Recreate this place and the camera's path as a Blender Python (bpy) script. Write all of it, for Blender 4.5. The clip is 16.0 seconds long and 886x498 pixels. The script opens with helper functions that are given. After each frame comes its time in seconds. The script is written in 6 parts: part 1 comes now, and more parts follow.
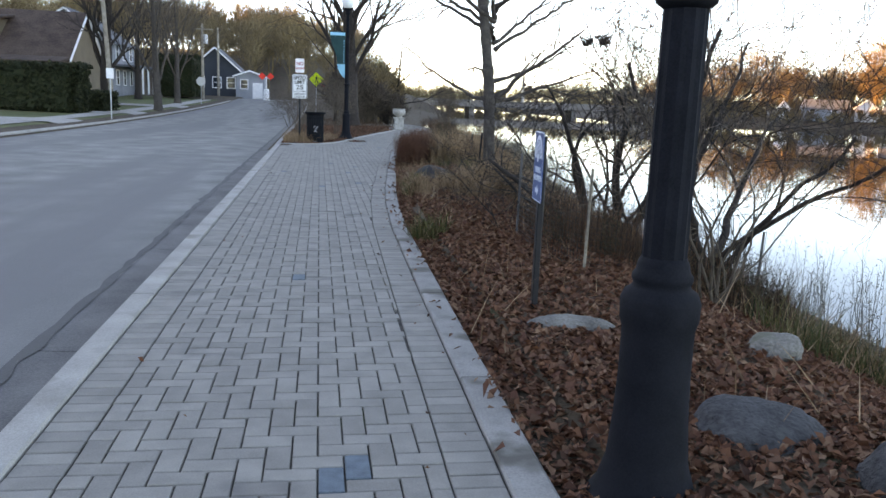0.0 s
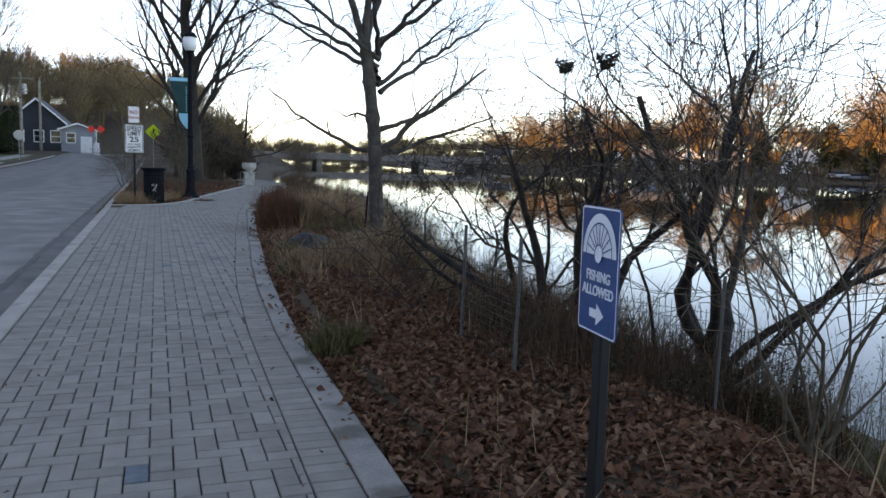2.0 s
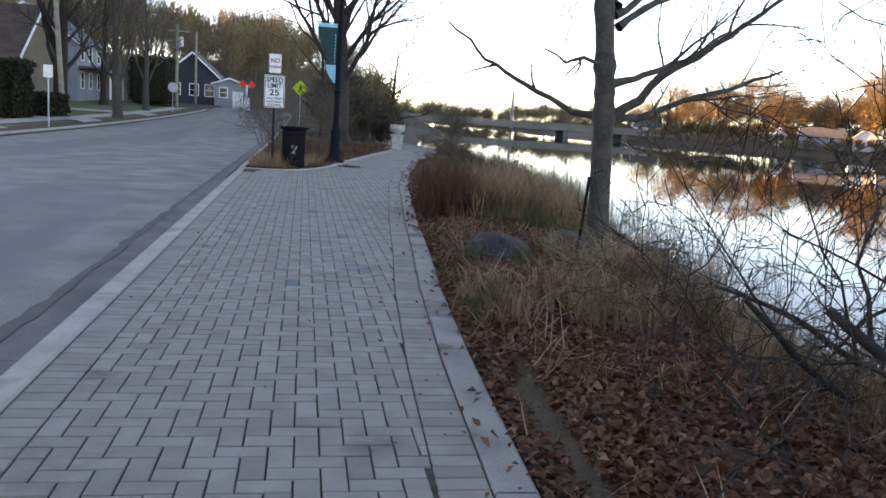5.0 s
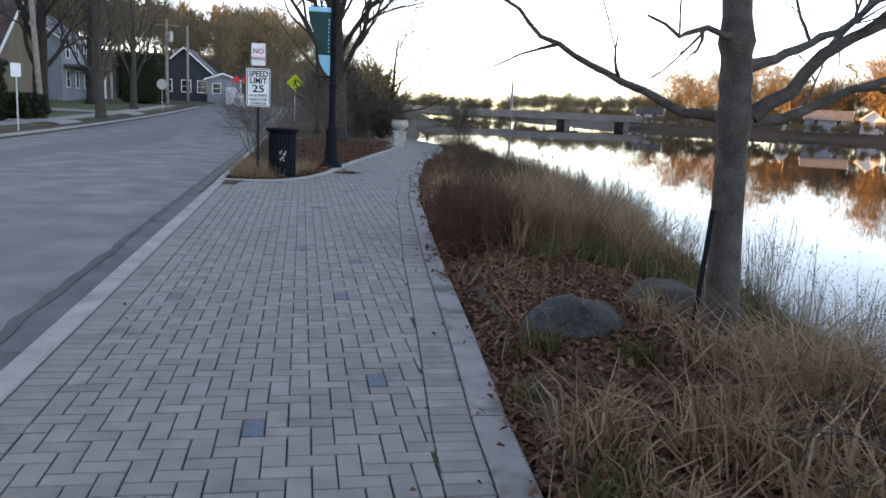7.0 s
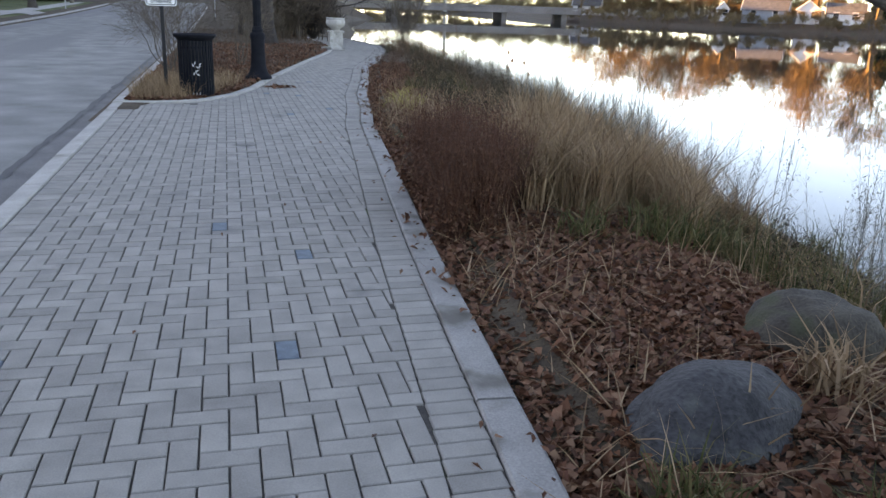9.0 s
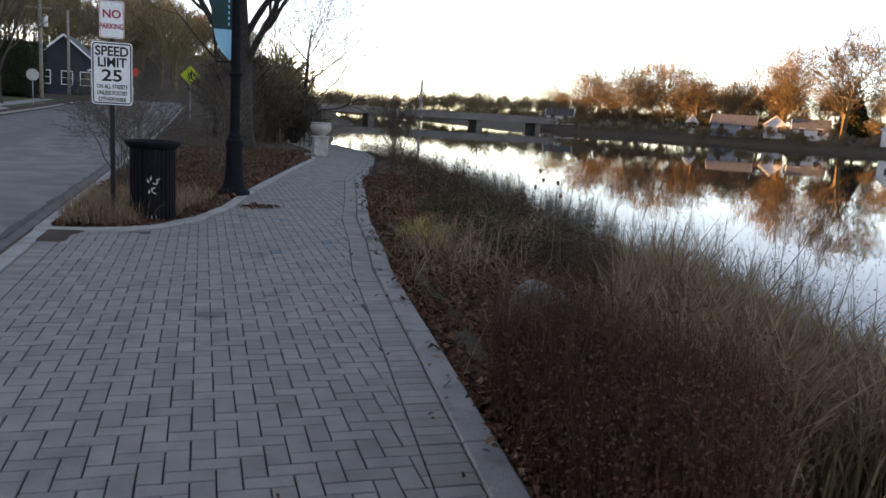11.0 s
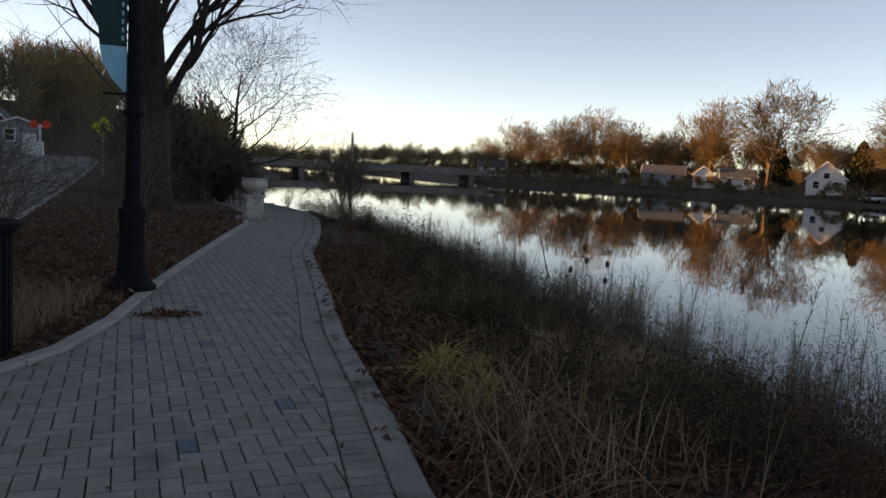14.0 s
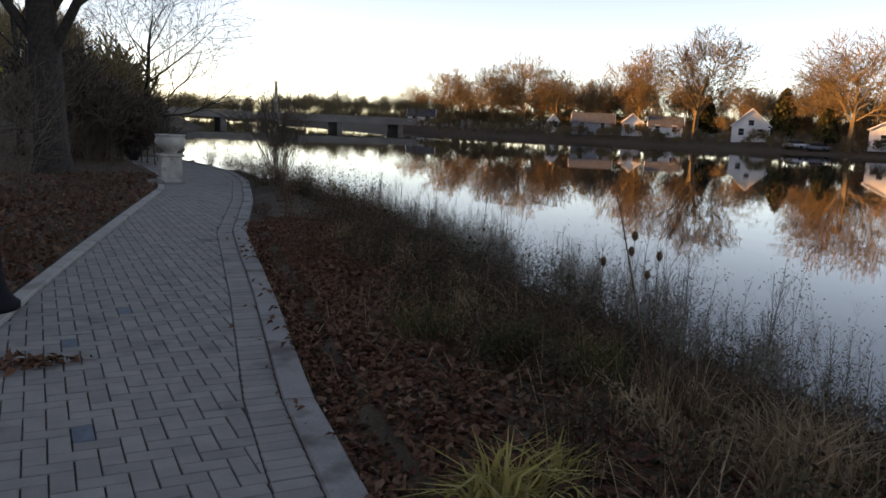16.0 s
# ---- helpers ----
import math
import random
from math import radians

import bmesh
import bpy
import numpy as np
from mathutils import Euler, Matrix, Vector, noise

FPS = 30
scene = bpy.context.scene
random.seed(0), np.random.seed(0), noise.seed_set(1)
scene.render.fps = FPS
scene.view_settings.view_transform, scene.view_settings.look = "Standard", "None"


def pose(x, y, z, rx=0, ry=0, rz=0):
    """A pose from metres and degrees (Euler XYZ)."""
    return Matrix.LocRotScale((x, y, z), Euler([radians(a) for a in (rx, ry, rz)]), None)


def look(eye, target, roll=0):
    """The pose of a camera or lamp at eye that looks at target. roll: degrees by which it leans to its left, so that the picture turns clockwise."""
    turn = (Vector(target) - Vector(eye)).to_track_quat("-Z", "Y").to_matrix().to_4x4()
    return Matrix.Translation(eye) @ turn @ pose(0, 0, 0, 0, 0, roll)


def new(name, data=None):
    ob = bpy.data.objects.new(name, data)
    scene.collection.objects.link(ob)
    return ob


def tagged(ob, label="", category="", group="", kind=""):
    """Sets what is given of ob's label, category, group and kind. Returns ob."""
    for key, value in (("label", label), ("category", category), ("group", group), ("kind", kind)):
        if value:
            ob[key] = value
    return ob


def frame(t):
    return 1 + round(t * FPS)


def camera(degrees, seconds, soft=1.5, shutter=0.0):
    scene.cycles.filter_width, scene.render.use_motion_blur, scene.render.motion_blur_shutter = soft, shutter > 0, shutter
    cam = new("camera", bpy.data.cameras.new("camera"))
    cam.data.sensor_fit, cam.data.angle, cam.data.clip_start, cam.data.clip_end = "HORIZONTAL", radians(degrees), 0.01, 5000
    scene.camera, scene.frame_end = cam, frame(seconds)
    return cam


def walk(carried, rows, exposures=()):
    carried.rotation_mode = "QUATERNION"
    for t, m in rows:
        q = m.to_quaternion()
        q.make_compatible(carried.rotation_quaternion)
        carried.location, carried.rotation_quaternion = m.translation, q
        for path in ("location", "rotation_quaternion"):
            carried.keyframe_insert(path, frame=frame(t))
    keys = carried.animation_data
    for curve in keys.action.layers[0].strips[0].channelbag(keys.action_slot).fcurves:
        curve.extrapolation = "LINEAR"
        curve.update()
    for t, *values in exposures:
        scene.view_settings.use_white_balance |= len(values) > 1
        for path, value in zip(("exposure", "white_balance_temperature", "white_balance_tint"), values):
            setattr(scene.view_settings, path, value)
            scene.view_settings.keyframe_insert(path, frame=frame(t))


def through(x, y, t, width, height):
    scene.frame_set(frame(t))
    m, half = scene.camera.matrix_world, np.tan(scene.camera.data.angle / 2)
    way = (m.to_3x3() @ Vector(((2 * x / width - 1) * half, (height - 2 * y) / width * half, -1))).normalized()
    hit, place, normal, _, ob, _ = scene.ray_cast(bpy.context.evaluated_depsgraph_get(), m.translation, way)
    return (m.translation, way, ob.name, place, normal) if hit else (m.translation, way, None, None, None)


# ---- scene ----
cam = camera(58.1, 16.0, 1.55)
PATH = [
    (0, (1.098, -0.738, 1.367), (1.408, 1.205, 1.007), 2.2),
    (0.5, (1.021, -0.021, 1.342), (1.464, 1.897, 0.987), 3.9),
    (1, (1.047, 0.61, 1.393), (1.389, 2.551, 1.052), 2.6),
    (1.5, (1.009, 1.295, 1.38), (1.477, 3.211, 1.044), 4.1),
    (2, (1.049, 1.905, 1.356), (1.723, 3.775, 1.135), 1.6),
    (2.5, (1.101, 2.597, 1.353), (2.045, 4.354, 1.212), 1.9),
    (3, (1.112, 3.17, 1.388), (2.114, 4.898, 1.296), 0.1),
    (3.5, (1.076, 3.719, 1.431), (1.937, 5.513, 1.228), -1.3),
    (4, (1.077, 4.474, 1.366), (1.618, 6.379, 1.086), 1.5),
    (4.5, (1.163, 5.136, 1.361), (1.528, 7.069, 1.002), 2.9),
    (4.7, (1.175, 5.416, 1.314), (1.529, 7.359, 0.996), 4.1),
    (6.8, (1.375, 8.293, 1.467), (1.743, 10.23, 1.13), 1.3),
    (7, (1.345, 8.569, 1.421), (1.698, 10.508, 1.08), 2.7),
    (7.5, (1.36, 9.176, 1.414), (1.732, 11.097, 1.002), 3.5),
    (8, (1.346, 9.808, 1.45), (1.671, 11.739, 1.045), 2.1),
    (8.5, (1.386, 10.473, 1.433), (1.776, 12.377, 0.963), 4.2),
    (8.8, (1.462, 10.919, 1.417), (1.967, 12.793, 0.935), 3.2),
    (9, (1.453, 11.207, 1.466), (1.956, 13.054, 0.886), 2.1),
    (9.5, (1.493, 11.892, 1.46), (2.087, 13.749, 1.017), 4.1),
    (9.7, (1.497, 12.199, 1.46), (2.077, 14.08, 1.107), 3.7),
    (11.8, (1.598, 15.41, 1.443), (2.182, 17.297, 1.133), 3.3),
    (12, (1.62, 15.663, 1.414), (2.269, 17.545, 1.215), 2.9),
    (12.5, (1.71, 16.271, 1.452), (2.297, 18.167, 1.208), 1.8),
    (13, (1.738, 16.755, 1.439), (2.386, 18.629, 1.176), 2.5),
    (13.5, (1.847, 17.511, 1.465), (2.439, 19.405, 1.216), 0.3),
    (14, (1.95, 18.242, 1.436), (2.691, 20.089, 1.242), 3.0),
    (14.5, (2.038, 18.9, 1.423), (2.868, 20.703, 1.178), 1.4),
    (15, (2.124, 19.566, 1.392), (2.882, 21.4, 1.137), 2.8),
    (15.5, (2.234, 20.146, 1.429), (3.129, 21.913, 1.156), 2.4),
    (16, (2.401, 20.74, 1.489), (3.304, 22.498, 1.179), 2.6),
]
EXPOSURES = [(0, 3.64, 12366, 23), (1.0, 3.39, 12366, 23), (1.5, 3.19, 12366, 23), (2.0, 2.89, 11906, 23), (2.5, 2.79, 11906, 23), (3.0, 2.09, 11751, 21), (3.5, 2.14, 11751, 21), (4.0, 2.74, 11906, 23), (4.5, 3.29, 12213, 23), (7, 3.31, 12366, 25), (8, 3.61, 12520, 25), (8.5, 3.44, 12520, 25), (9, 3.71, 12520, 25), (9.7, 3.55, 12366, 26), (11.8, 2.33, 13641, 28), (12.0, 2.28, 13641, 28), (12.5, 1.82, 13457, 27), (13.5, 1.54, 13088, 25), (14.5, 1.62, 13088, 25), (15, 2.32, 13457, 28), (16, 2.02, 13457, 28)]
walk(cam, [(t, look(eye, target, roll)) for t, eye, target, roll in PATH], EXPOSURES)

# ---- light ----
SUN_AZ = 60.0      # degrees left of +y
SUN_EL = 5.6
world = bpy.data.worlds.new("world")
scene.world = world
world.use_nodes = True
wn = world.node_tree.nodes
sky = wn.new("ShaderNodeTexSky")
sky.sky_type, sky.sun_disc = "NISHITA", False
sky.sun_elevation, sky.sun_rotation = radians(SUN_EL), radians(-SUN_AZ)
sky.air_density, sky.dust_density, sky.ozone_density = 0.45, 0.1, 1.6
world.node_tree.links.new(sky.outputs[0], wn["Background"].inputs[0])
wn["Background"].inputs[1].default_value = 0.15
sun = new("sun", bpy.data.lights.new("sun", "SUN"))
sun.data.energy, sun.data.angle, sun.data.color = 3.2, radians(0.6), (1.0, 0.64, 0.32)
a, e = radians(SUN_AZ), radians(SUN_EL)
sun_way = Vector((-math.sin(a) * math.cos(e), math.cos(a) * math.cos(e), math.sin(e)))
sun.matrix_world = look(sun_way * 50, (0, 0, 0))


# ---- materials ----
def rgb(c):
    return (c[0], c[1], c[2], 1.0)


def material(name, dark, light, rough=0.85, scale=8.0, fine=90.0, bump=0.25, depth=0.01, metal=0.0, island=0.0, obj=0.0, spread=(0.35, 0.65), stain=None, gloss=0.3, streak=(1, 1, 1)):
    """Two scales of noise between two colours, with bump; island or obj vary each piece."""
    m = bpy.data.materials.new(name)
    m.use_nodes = True
    n, l = m.node_tree.nodes, m.node_tree.links
    b = n["Principled BSDF"]
    geo = n.new("ShaderNodeNewGeometry")
    big = n.new("ShaderNodeTexNoise")
    big.inputs["Scale"].default_value, big.inputs["Detail"].default_value = scale, 5
    small = n.new("ShaderNodeTexNoise")
    small.inputs["Scale"].default_value, small.inputs["Detail"].default_value = fine, 3
    for t in (big, small):
        l.new(geo.outputs["Position"], t.inputs["Vector"])
    mix = n.new("ShaderNodeMath")
    mix.operation = "MULTIPLY_ADD"
    l.new(small.outputs[0], mix.inputs[0])
    mix.inputs[1].default_value = 0.45
    sub = n.new("ShaderNodeMath")
    sub.operation = "MULTIPLY"
    l.new(big.outputs[0], sub.inputs[0])
    sub.inputs[1].default_value = 0.55
    l.new(sub.outputs[0], mix.inputs[2])
    val = mix.outputs[0]
    if island or obj:
        add = n.new("ShaderNodeMath")
        add.operation = "MULTIPLY_ADD"
        if island:
            l.new(geo.outputs["Random Per Island"], add.inputs[0])
        else:
            info = n.new("ShaderNodeObjectInfo")
            l.new(info.outputs["Random"], add.inputs[0])
        k = island or obj
        add.inputs[1].default_value = k
        off = n.new("ShaderNodeMath")
        off.operation = "SUBTRACT"
        l.new(val, off.inputs[0])
        off.inputs[1].default_value = k / 2
        l.new(off.outputs[0], add.inputs[2])
        val = add.outputs[0]
    ramp = n.new("ShaderNodeValToRGB")
    ramp.color_ramp.elements[0].position, ramp.color_ramp.elements[1].position = spread
    ramp.color_ramp.elements[0].color, ramp.color_ramp.elements[1].color = rgb(dark), rgb(light)
    l.new(val, ramp.inputs[0])
    col = ramp.outputs[0]
    if stain:
        st = n.new("ShaderNodeTexNoise")
        st.inputs["Scale"].default_value, st.inputs["Detail"].default_value = stain[1], 4
        lane = n.new("ShaderNodeMapping")
        lane.inputs["Scale"].default_value = streak
        l.new(geo.outputs["Position"], lane.inputs[0])
        l.new(lane.outputs[0], st.inputs["Vector"])
        sr = n.new("ShaderNodeValToRGB")
        sr.color_ramp.elements[0].position, sr.color_ramp.elements[1].position = stain[2], stain[2] + 0.12
        l.new(st.outputs[0], sr.inputs[0])
        mx = n.new("ShaderNodeMix")
        mx.data_type = "RGBA"
        l.new(sr.outputs[0], mx.inputs[0])
        l.new(col, mx.inputs[6])
        mx.inputs[7].default_value = rgb(stain[0])
        col = mx.outputs[2]
    l.new(col, b.inputs["Base Color"])
    b.inputs["Roughness"].default_value, b.inputs["Metallic"].default_value = rough, metal
    b.inputs["Specular IOR Level"].default_value = gloss
    if bump:
        bp = n.new("ShaderNodeBump")
        bp.inputs["Strength"].default_value, bp.inputs["Distance"].default_value = bump, depth
        l.new(mix.outputs[0], bp.inputs["Height"])
        l.new(bp.outputs[0], b.inputs["Normal"])
    return m


def foliage(name, colours, rough=0.8, through=0.25):
    """Blades or leaves: one of several colours for each, some light through them."""
    m = bpy.data.materials.new(name)
    m.use_nodes = True
    n, l = m.node_tree.nodes, m.node_tree.links
    b = n["Principled BSDF"]
    geo = n.new("ShaderNodeNewGeometry")
    ramp = n.new("ShaderNodeValToRGB")
    el = ramp.color_ramp.elements
    while len(el) < len(colours):
        el.new(0.5)
    for i, c in enumerate(colours):
        el[i].position, el[i].color = i / max(1, len(colours) - 1), rgb(c)
    l.new(geo.outputs["Random Per Island"], ramp.inputs[0])
    l.new(ramp.outputs[0], b.inputs["Base Color"])
    b.inputs["Roughness"].default_value = rough
    b.inputs["Specular IOR Level"].default_value = 0.25
    if through:
        tr = n.new("ShaderNodeBsdfTranslucent")
        l.new(ramp.outputs[0], tr.inputs[0])
        mx = n.new("ShaderNodeMixShader")
        mx.inputs[0].default_value = through
        l.new(b.outputs[0], mx.inputs[1])
        l.new(tr.outputs[0], mx.inputs[2])
        l.new(mx.outputs[0], n["Material Output"].inputs[0])
    return m


def plain(name, c, rough=0.6, metal=0.0, emit=0.0):
    m = bpy.data.materials.new(name)
    m.use_nodes = True
    b = m.node_tree.nodes["Principled BSDF"]
    b.inputs["Base Color"].default_value = rgb(c)
    b.inputs["Roughness"].default_value, b.inputs["Metallic"].default_value = rough, metal
    b.inputs["Specular IOR Level"].default_value = 0.25 if rough > 0.2 else 0.5
    if emit:
        b.inputs["Emission Color"].default_value, b.inputs["Emission Strength"].default_value = rgb(c), emit
    return m


M_PAVER = material("paver_concrete", (0.157, 0.145, 0.13), (0.28, 0.26, 0.232), 0.9, 6, 160, 0.35, 0.004, obj=0.2, spread=(0.25, 0.75), stain=((0.12, 0.112, 0.108), 1.6, 0.62))
M_PAVER2 = material("paver_concrete_joined", (0.157, 0.145, 0.13), (0.28, 0.26, 0.232), 0.9, 6, 160, 0.35, 0.004, island=0.2, spread=(0.25, 0.75), stain=((0.12, 0.112, 0.108), 1.6, 0.62))
M_BLUE = material("engraved_blue_paver", (0.06, 0.085, 0.105), (0.105, 0.145, 0.17), 0.7, 20, 200, 0.5, 0.004)
M_SAND = material("joint_sand", (0.035, 0.032, 0.03), (0.09, 0.08, 0.07), 1.0, 20, 200, 0.4, 0.006, stain=((0.05, 0.07, 0.025), 1.2, 0.6))
M_CONC = material("curb_concrete", (0.24, 0.222, 0.2), (0.38, 0.36, 0.33), 0.9, 3, 120, 0.4, 0.005, stain=((0.20, 0.185, 0.16), 2.2, 0.58))
M_EDGE = material("edging_concrete", (0.17, 0.16, 0.15), (0.29, 0.275, 0.255), 0.9, 3, 120, 0.5, 0.006, stain=((0.11, 0.10, 0.085), 2.6, 0.52))
M_GUTTER = material("gutter_concrete", (0.085, 0.083, 0.08), (0.175, 0.168, 0.16), 0.9, 2, 90, 0.4, 0.006)
M_ROAD = material("worn_asphalt", (0.095, 0.093, 0.086), (0.26, 0.254, 0.236), 0.9, 1.3, 55, 1.0, 0.014, spread=(0.30, 0.70), stain=((0.145, 0.14, 0.135), 1.0, 0.50), streak=(0.55, 0.045, 1))
M_TAR = material("crack_tar", (0.012, 0.012, 0.013), (0.03, 0.03, 0.03), 0.6, 5, 90, 0.2)
M_SOIL = material("bank_soil", (0.035, 0.024, 0.017), (0.10, 0.07, 0.045), 1.0, 3, 60, 0.8, 0.03, stain=((0.05, 0.055, 0.02), 0.7, 0.6))
M_LAWN = material("lawn_turf", (0.035, 0.05, 0.016), (0.12, 0.13, 0.05), 1.0, 0.6, 40, 0.8, 0.03, stain=((0.16, 0.13, 0.07), 0.35, 0.55))
M_IRON = material("black_cast_iron", (0.004, 0.005, 0.007), (0.011, 0.012, 0.016), 0.78, 9, 130, 0.35, 0.004, gloss=0.1)
M_BARK = material("grey_bark", (0.028, 0.023, 0.02), (0.10, 0.085, 0.074), 0.95, 14, 70, 0.8, 0.015)
M_BARKD = material("dark_bark", (0.014, 0.011, 0.010), (0.05, 0.04, 0.035), 0.95, 14, 70, 0.7, 0.012)
M_MAPLE = material("maple_bark", (0.036, 0.03, 0.026), (0.105, 0.088, 0.075), 0.95, 9, 80, 0.9, 0.012, stain=((0.05, 0.045, 0.038), 7, 0.6))
M_TWIG = material("twig_bark", (0.05, 0.038, 0.03), (0.13, 0.10, 0.075), 0.95, 3, 20, 0.0)
M_FARTWIG = material("far_twigs", (0.075, 0.055, 0.036), (0.25, 0.175, 0.088), 0.95, 0.15, 2, 0.0)
M_ROCK = material("granite_boulder", (0.02, 0.02, 0.021), (0.066, 0.066, 0.067), 0.9, 5, 45, 1.0, 0.035, stain=((0.085, 0.088, 0.078), 4, 0.6))
M_ROCK_BROWN = material("weathered_brown_rock", (0.075, 0.066, 0.056), (0.20, 0.178, 0.15), 0.9, 6, 60, 0.8, 0.02, stain=((0.09, 0.085, 0.06), 5, 0.55))
M_ROCK_DARK = material("dark_brown_rock", (0.026, 0.022, 0.018), (0.075, 0.064, 0.05), 0.9, 6, 60, 0.8, 0.02, stain=((0.05, 0.052, 0.03), 5, 0.55))
M_ROCK_PALE = material("pale_limestone_rock", (0.09, 0.083, 0.074), (0.23, 0.215, 0.195), 0.9, 6, 60, 0.8, 0.02, stain=((0.12, 0.12, 0.09), 5, 0.55))
M_WATER = bpy.data.materials.new("lake_water")
M_WATER.use_nodes = True
_n, _l = M_WATER.node_tree.nodes, M_WATER.node_tree.links
_b = _n["Principled BSDF"]
_b.inputs["Base Color"].default_value = (0.012, 0.018, 0.02, 1)
_b.inputs["Roughness"].default_value, _b.inputs["IOR"].default_value = 0.02, 1.33
_g = _n.new("ShaderNodeNewGeometry")
_m = _n.new("ShaderNodeMapping")
_m.inputs["Scale"].default_value = (1.0, 0.45, 1.0)
_t = _n.new("ShaderNodeTexNoise")
_t.inputs["Scale"].default_value, _t.inputs["Detail"].default_value = 0.9, 3
_u = _n.new("ShaderNodeBump")
_u.inputs["Strength"].default_value, _u.inputs["Distance"].default_value = 0.05, 0.05
_l.new(_g.outputs["Position"], _m.inputs[0])
_l.new(_m.outputs[0], _t.inputs["Vector"])
_l.new(_t.outputs[0], _u.inputs["Height"])
_l.new(_u.outputs[0], _b.inputs["Normal"])


# ---- mesh helpers ----
def mesh_of(name, verts, faces, mat, smooth=False):
    me = bpy.data.meshes.new(name)
    me.from_pydata([tuple(v) for v in verts] if not isinstance(verts, np.ndarray) else verts.tolist(), [], faces if not isinstance(faces, np.ndarray) else faces.tolist())
    me.materials.append(mat)
    if smooth:
        me.polygons.foreach_set("use_smooth", [True] * len(me.polygons))
    me.update()
    return me


def lay(name, verts, faces, mat, parent=None, label="", smooth=False):
    ob = new(name, mesh_of(name, verts, faces, mat, smooth))
    if parent:
        ob.parent = parent
    if label:
        ob["label"] = label
    return ob


def part(name, bm, mat, parent=None, label="", smooth=False):
    me = bpy.data.meshes.new(name)
    bm.to_mesh(me)
    bm.free()
    me.materials.append(mat)
    if smooth:
        for p in me.polygons:
            p.use_smooth = True
    ob = new(name, me)
    if parent:
        ob.parent = parent
    if label:
        ob["label"] = label
    return ob


def thing(name, at, label, category, group="", kind="", rz=0.0):
    ob = new(name)
    ob.matrix_world = pose(at[0], at[1], at[2], 0, 0, rz)
    return tagged(ob, label, category, group, kind)


def box(bm, size, at=(0, 0, 0), bevel=0.0, m=None):
    """A bevelled box, centred on at."""
    r = bmesh.ops.create_cube(bm, size=1.0)
    bmesh.ops.scale(bm, vec=size, verts=r["verts"])
    if bevel:
        es = list({e for v in r["verts"] for e in v.link_edges})
        q = bmesh.ops.bevel(bm, geom=es, offset=bevel, segments=1, affect="EDGES", profile=0.5)
        vs = list({v for f in q["faces"] for v in f.verts} | {v for v in r["verts"] if v.is_valid})
    else:
        vs = r["verts"]
    if m is not None:
        bmesh.ops.transform(bm, matrix=m, verts=vs)
    bmesh.ops.translate(bm, vec=at, verts=vs)
    return bm


def boxed(size, at=(0, 0, 0), bevel=0.0, m=None):
    return box(bmesh.new(), size, at, bevel, m)


def lathe(profile, n=20, at=(0, 0, 0), flute=0):
    """A turned solid from (radius, height) rows."""
    V, F = [], []
    for r, z in profile:
        for i in range(n):
            k = 2 * math.pi * i / n
            rr = r * (1 - (0.06 if flute and i % 2 else 0))
            V.append((at[0] + rr * math.cos(k), at[1] + rr * math.sin(k), at[2] + z))
    for j in range(len(profile) - 1):
        for i in range(n):
            F.append((j * n + i, j * n + (i + 1) % n, (j + 1) * n + (i + 1) % n, (j + 1) * n + i))
    F.append(tuple(range(n))[::-1])
    F.append(tuple((len(profile) - 1) * n + i for i in range(n)))
    return V, F


def tube(V, F, pts, radii, n=5):
    """Adds a tapering tube along pts to the lists V, F."""
    base = len(V)
    count = len(pts)
    for i, (p, r) in enumerate(zip(pts, radii)):
        d = (pts[min(i + 1, count - 1)] - pts[max(i - 1, 0)])
        d = d.normalized() if d.length > 1e-9 else Vector((0, 0, 1))
        u = d.cross(Vector((0.31, 0.77, 0.55))).normalized()
        w = d.cross(u)
        for k in range(n):
            g = 2 * math.pi * k / n
            V.append(p + u * (r * math.cos(g)) + w * (r * math.sin(g)))
    for i in range(count - 1):
        for k in range(n):
            k2 = (k + 1) % n
            F.append((base + i * n + k, base + i * n + k2, base + (i + 1) * n + k2, base + (i + 1) * n + k))
    if n > 3:
        F.append(tuple(base + (count - 1) * n + k for k in range(n)))


def lerp_line(rows, v):
    """Straight interpolation in rows of (key, value)."""
    if v <= rows[0][0]:
        return rows[0][1]
    for (a0, b0), (a1, b1) in zip(rows, rows[1:]):
        if v <= a1:
            return b0 + (b1 - b0) * (v - a0) / (a1 - a0)
    return rows[-1][1]


def sstep(u):
    u = min(max(u, 0.0), 1.0)
    return u * u * (3 - 2 * u)


# ---- plan ----
# outer edge of the pavers on the lake side, by y
SEAM = [(-12, 1.74), (2, 1.79), (5, 1.84), (8, 1.90), (10, 2.00), (12, 2.15), (13.6, 2.31), (16, 2.52), (18.7, 2.80), (21.4, 3.07), (23, 3.32), (24.8, 3.54), (27.3, 4.0), (31, 4.62), (35, 5.68), (39, 6.55), (42, 6.85), (45, 6.6), (48, 6.2), (56, 5.0)]
# edge of the planted strip between path and street, by y
ISLAND = [(23.4, 0.35), (23.5, 0.75), (23.75, 1.13), (24.5, 1.57), (25.6, 1.92), (27.5, 2.3), (29.7, 2.82), (32.5, 3.5), (36.9, 4.6), (40, 5.0), (45, 4.9), (56, 3.4)]
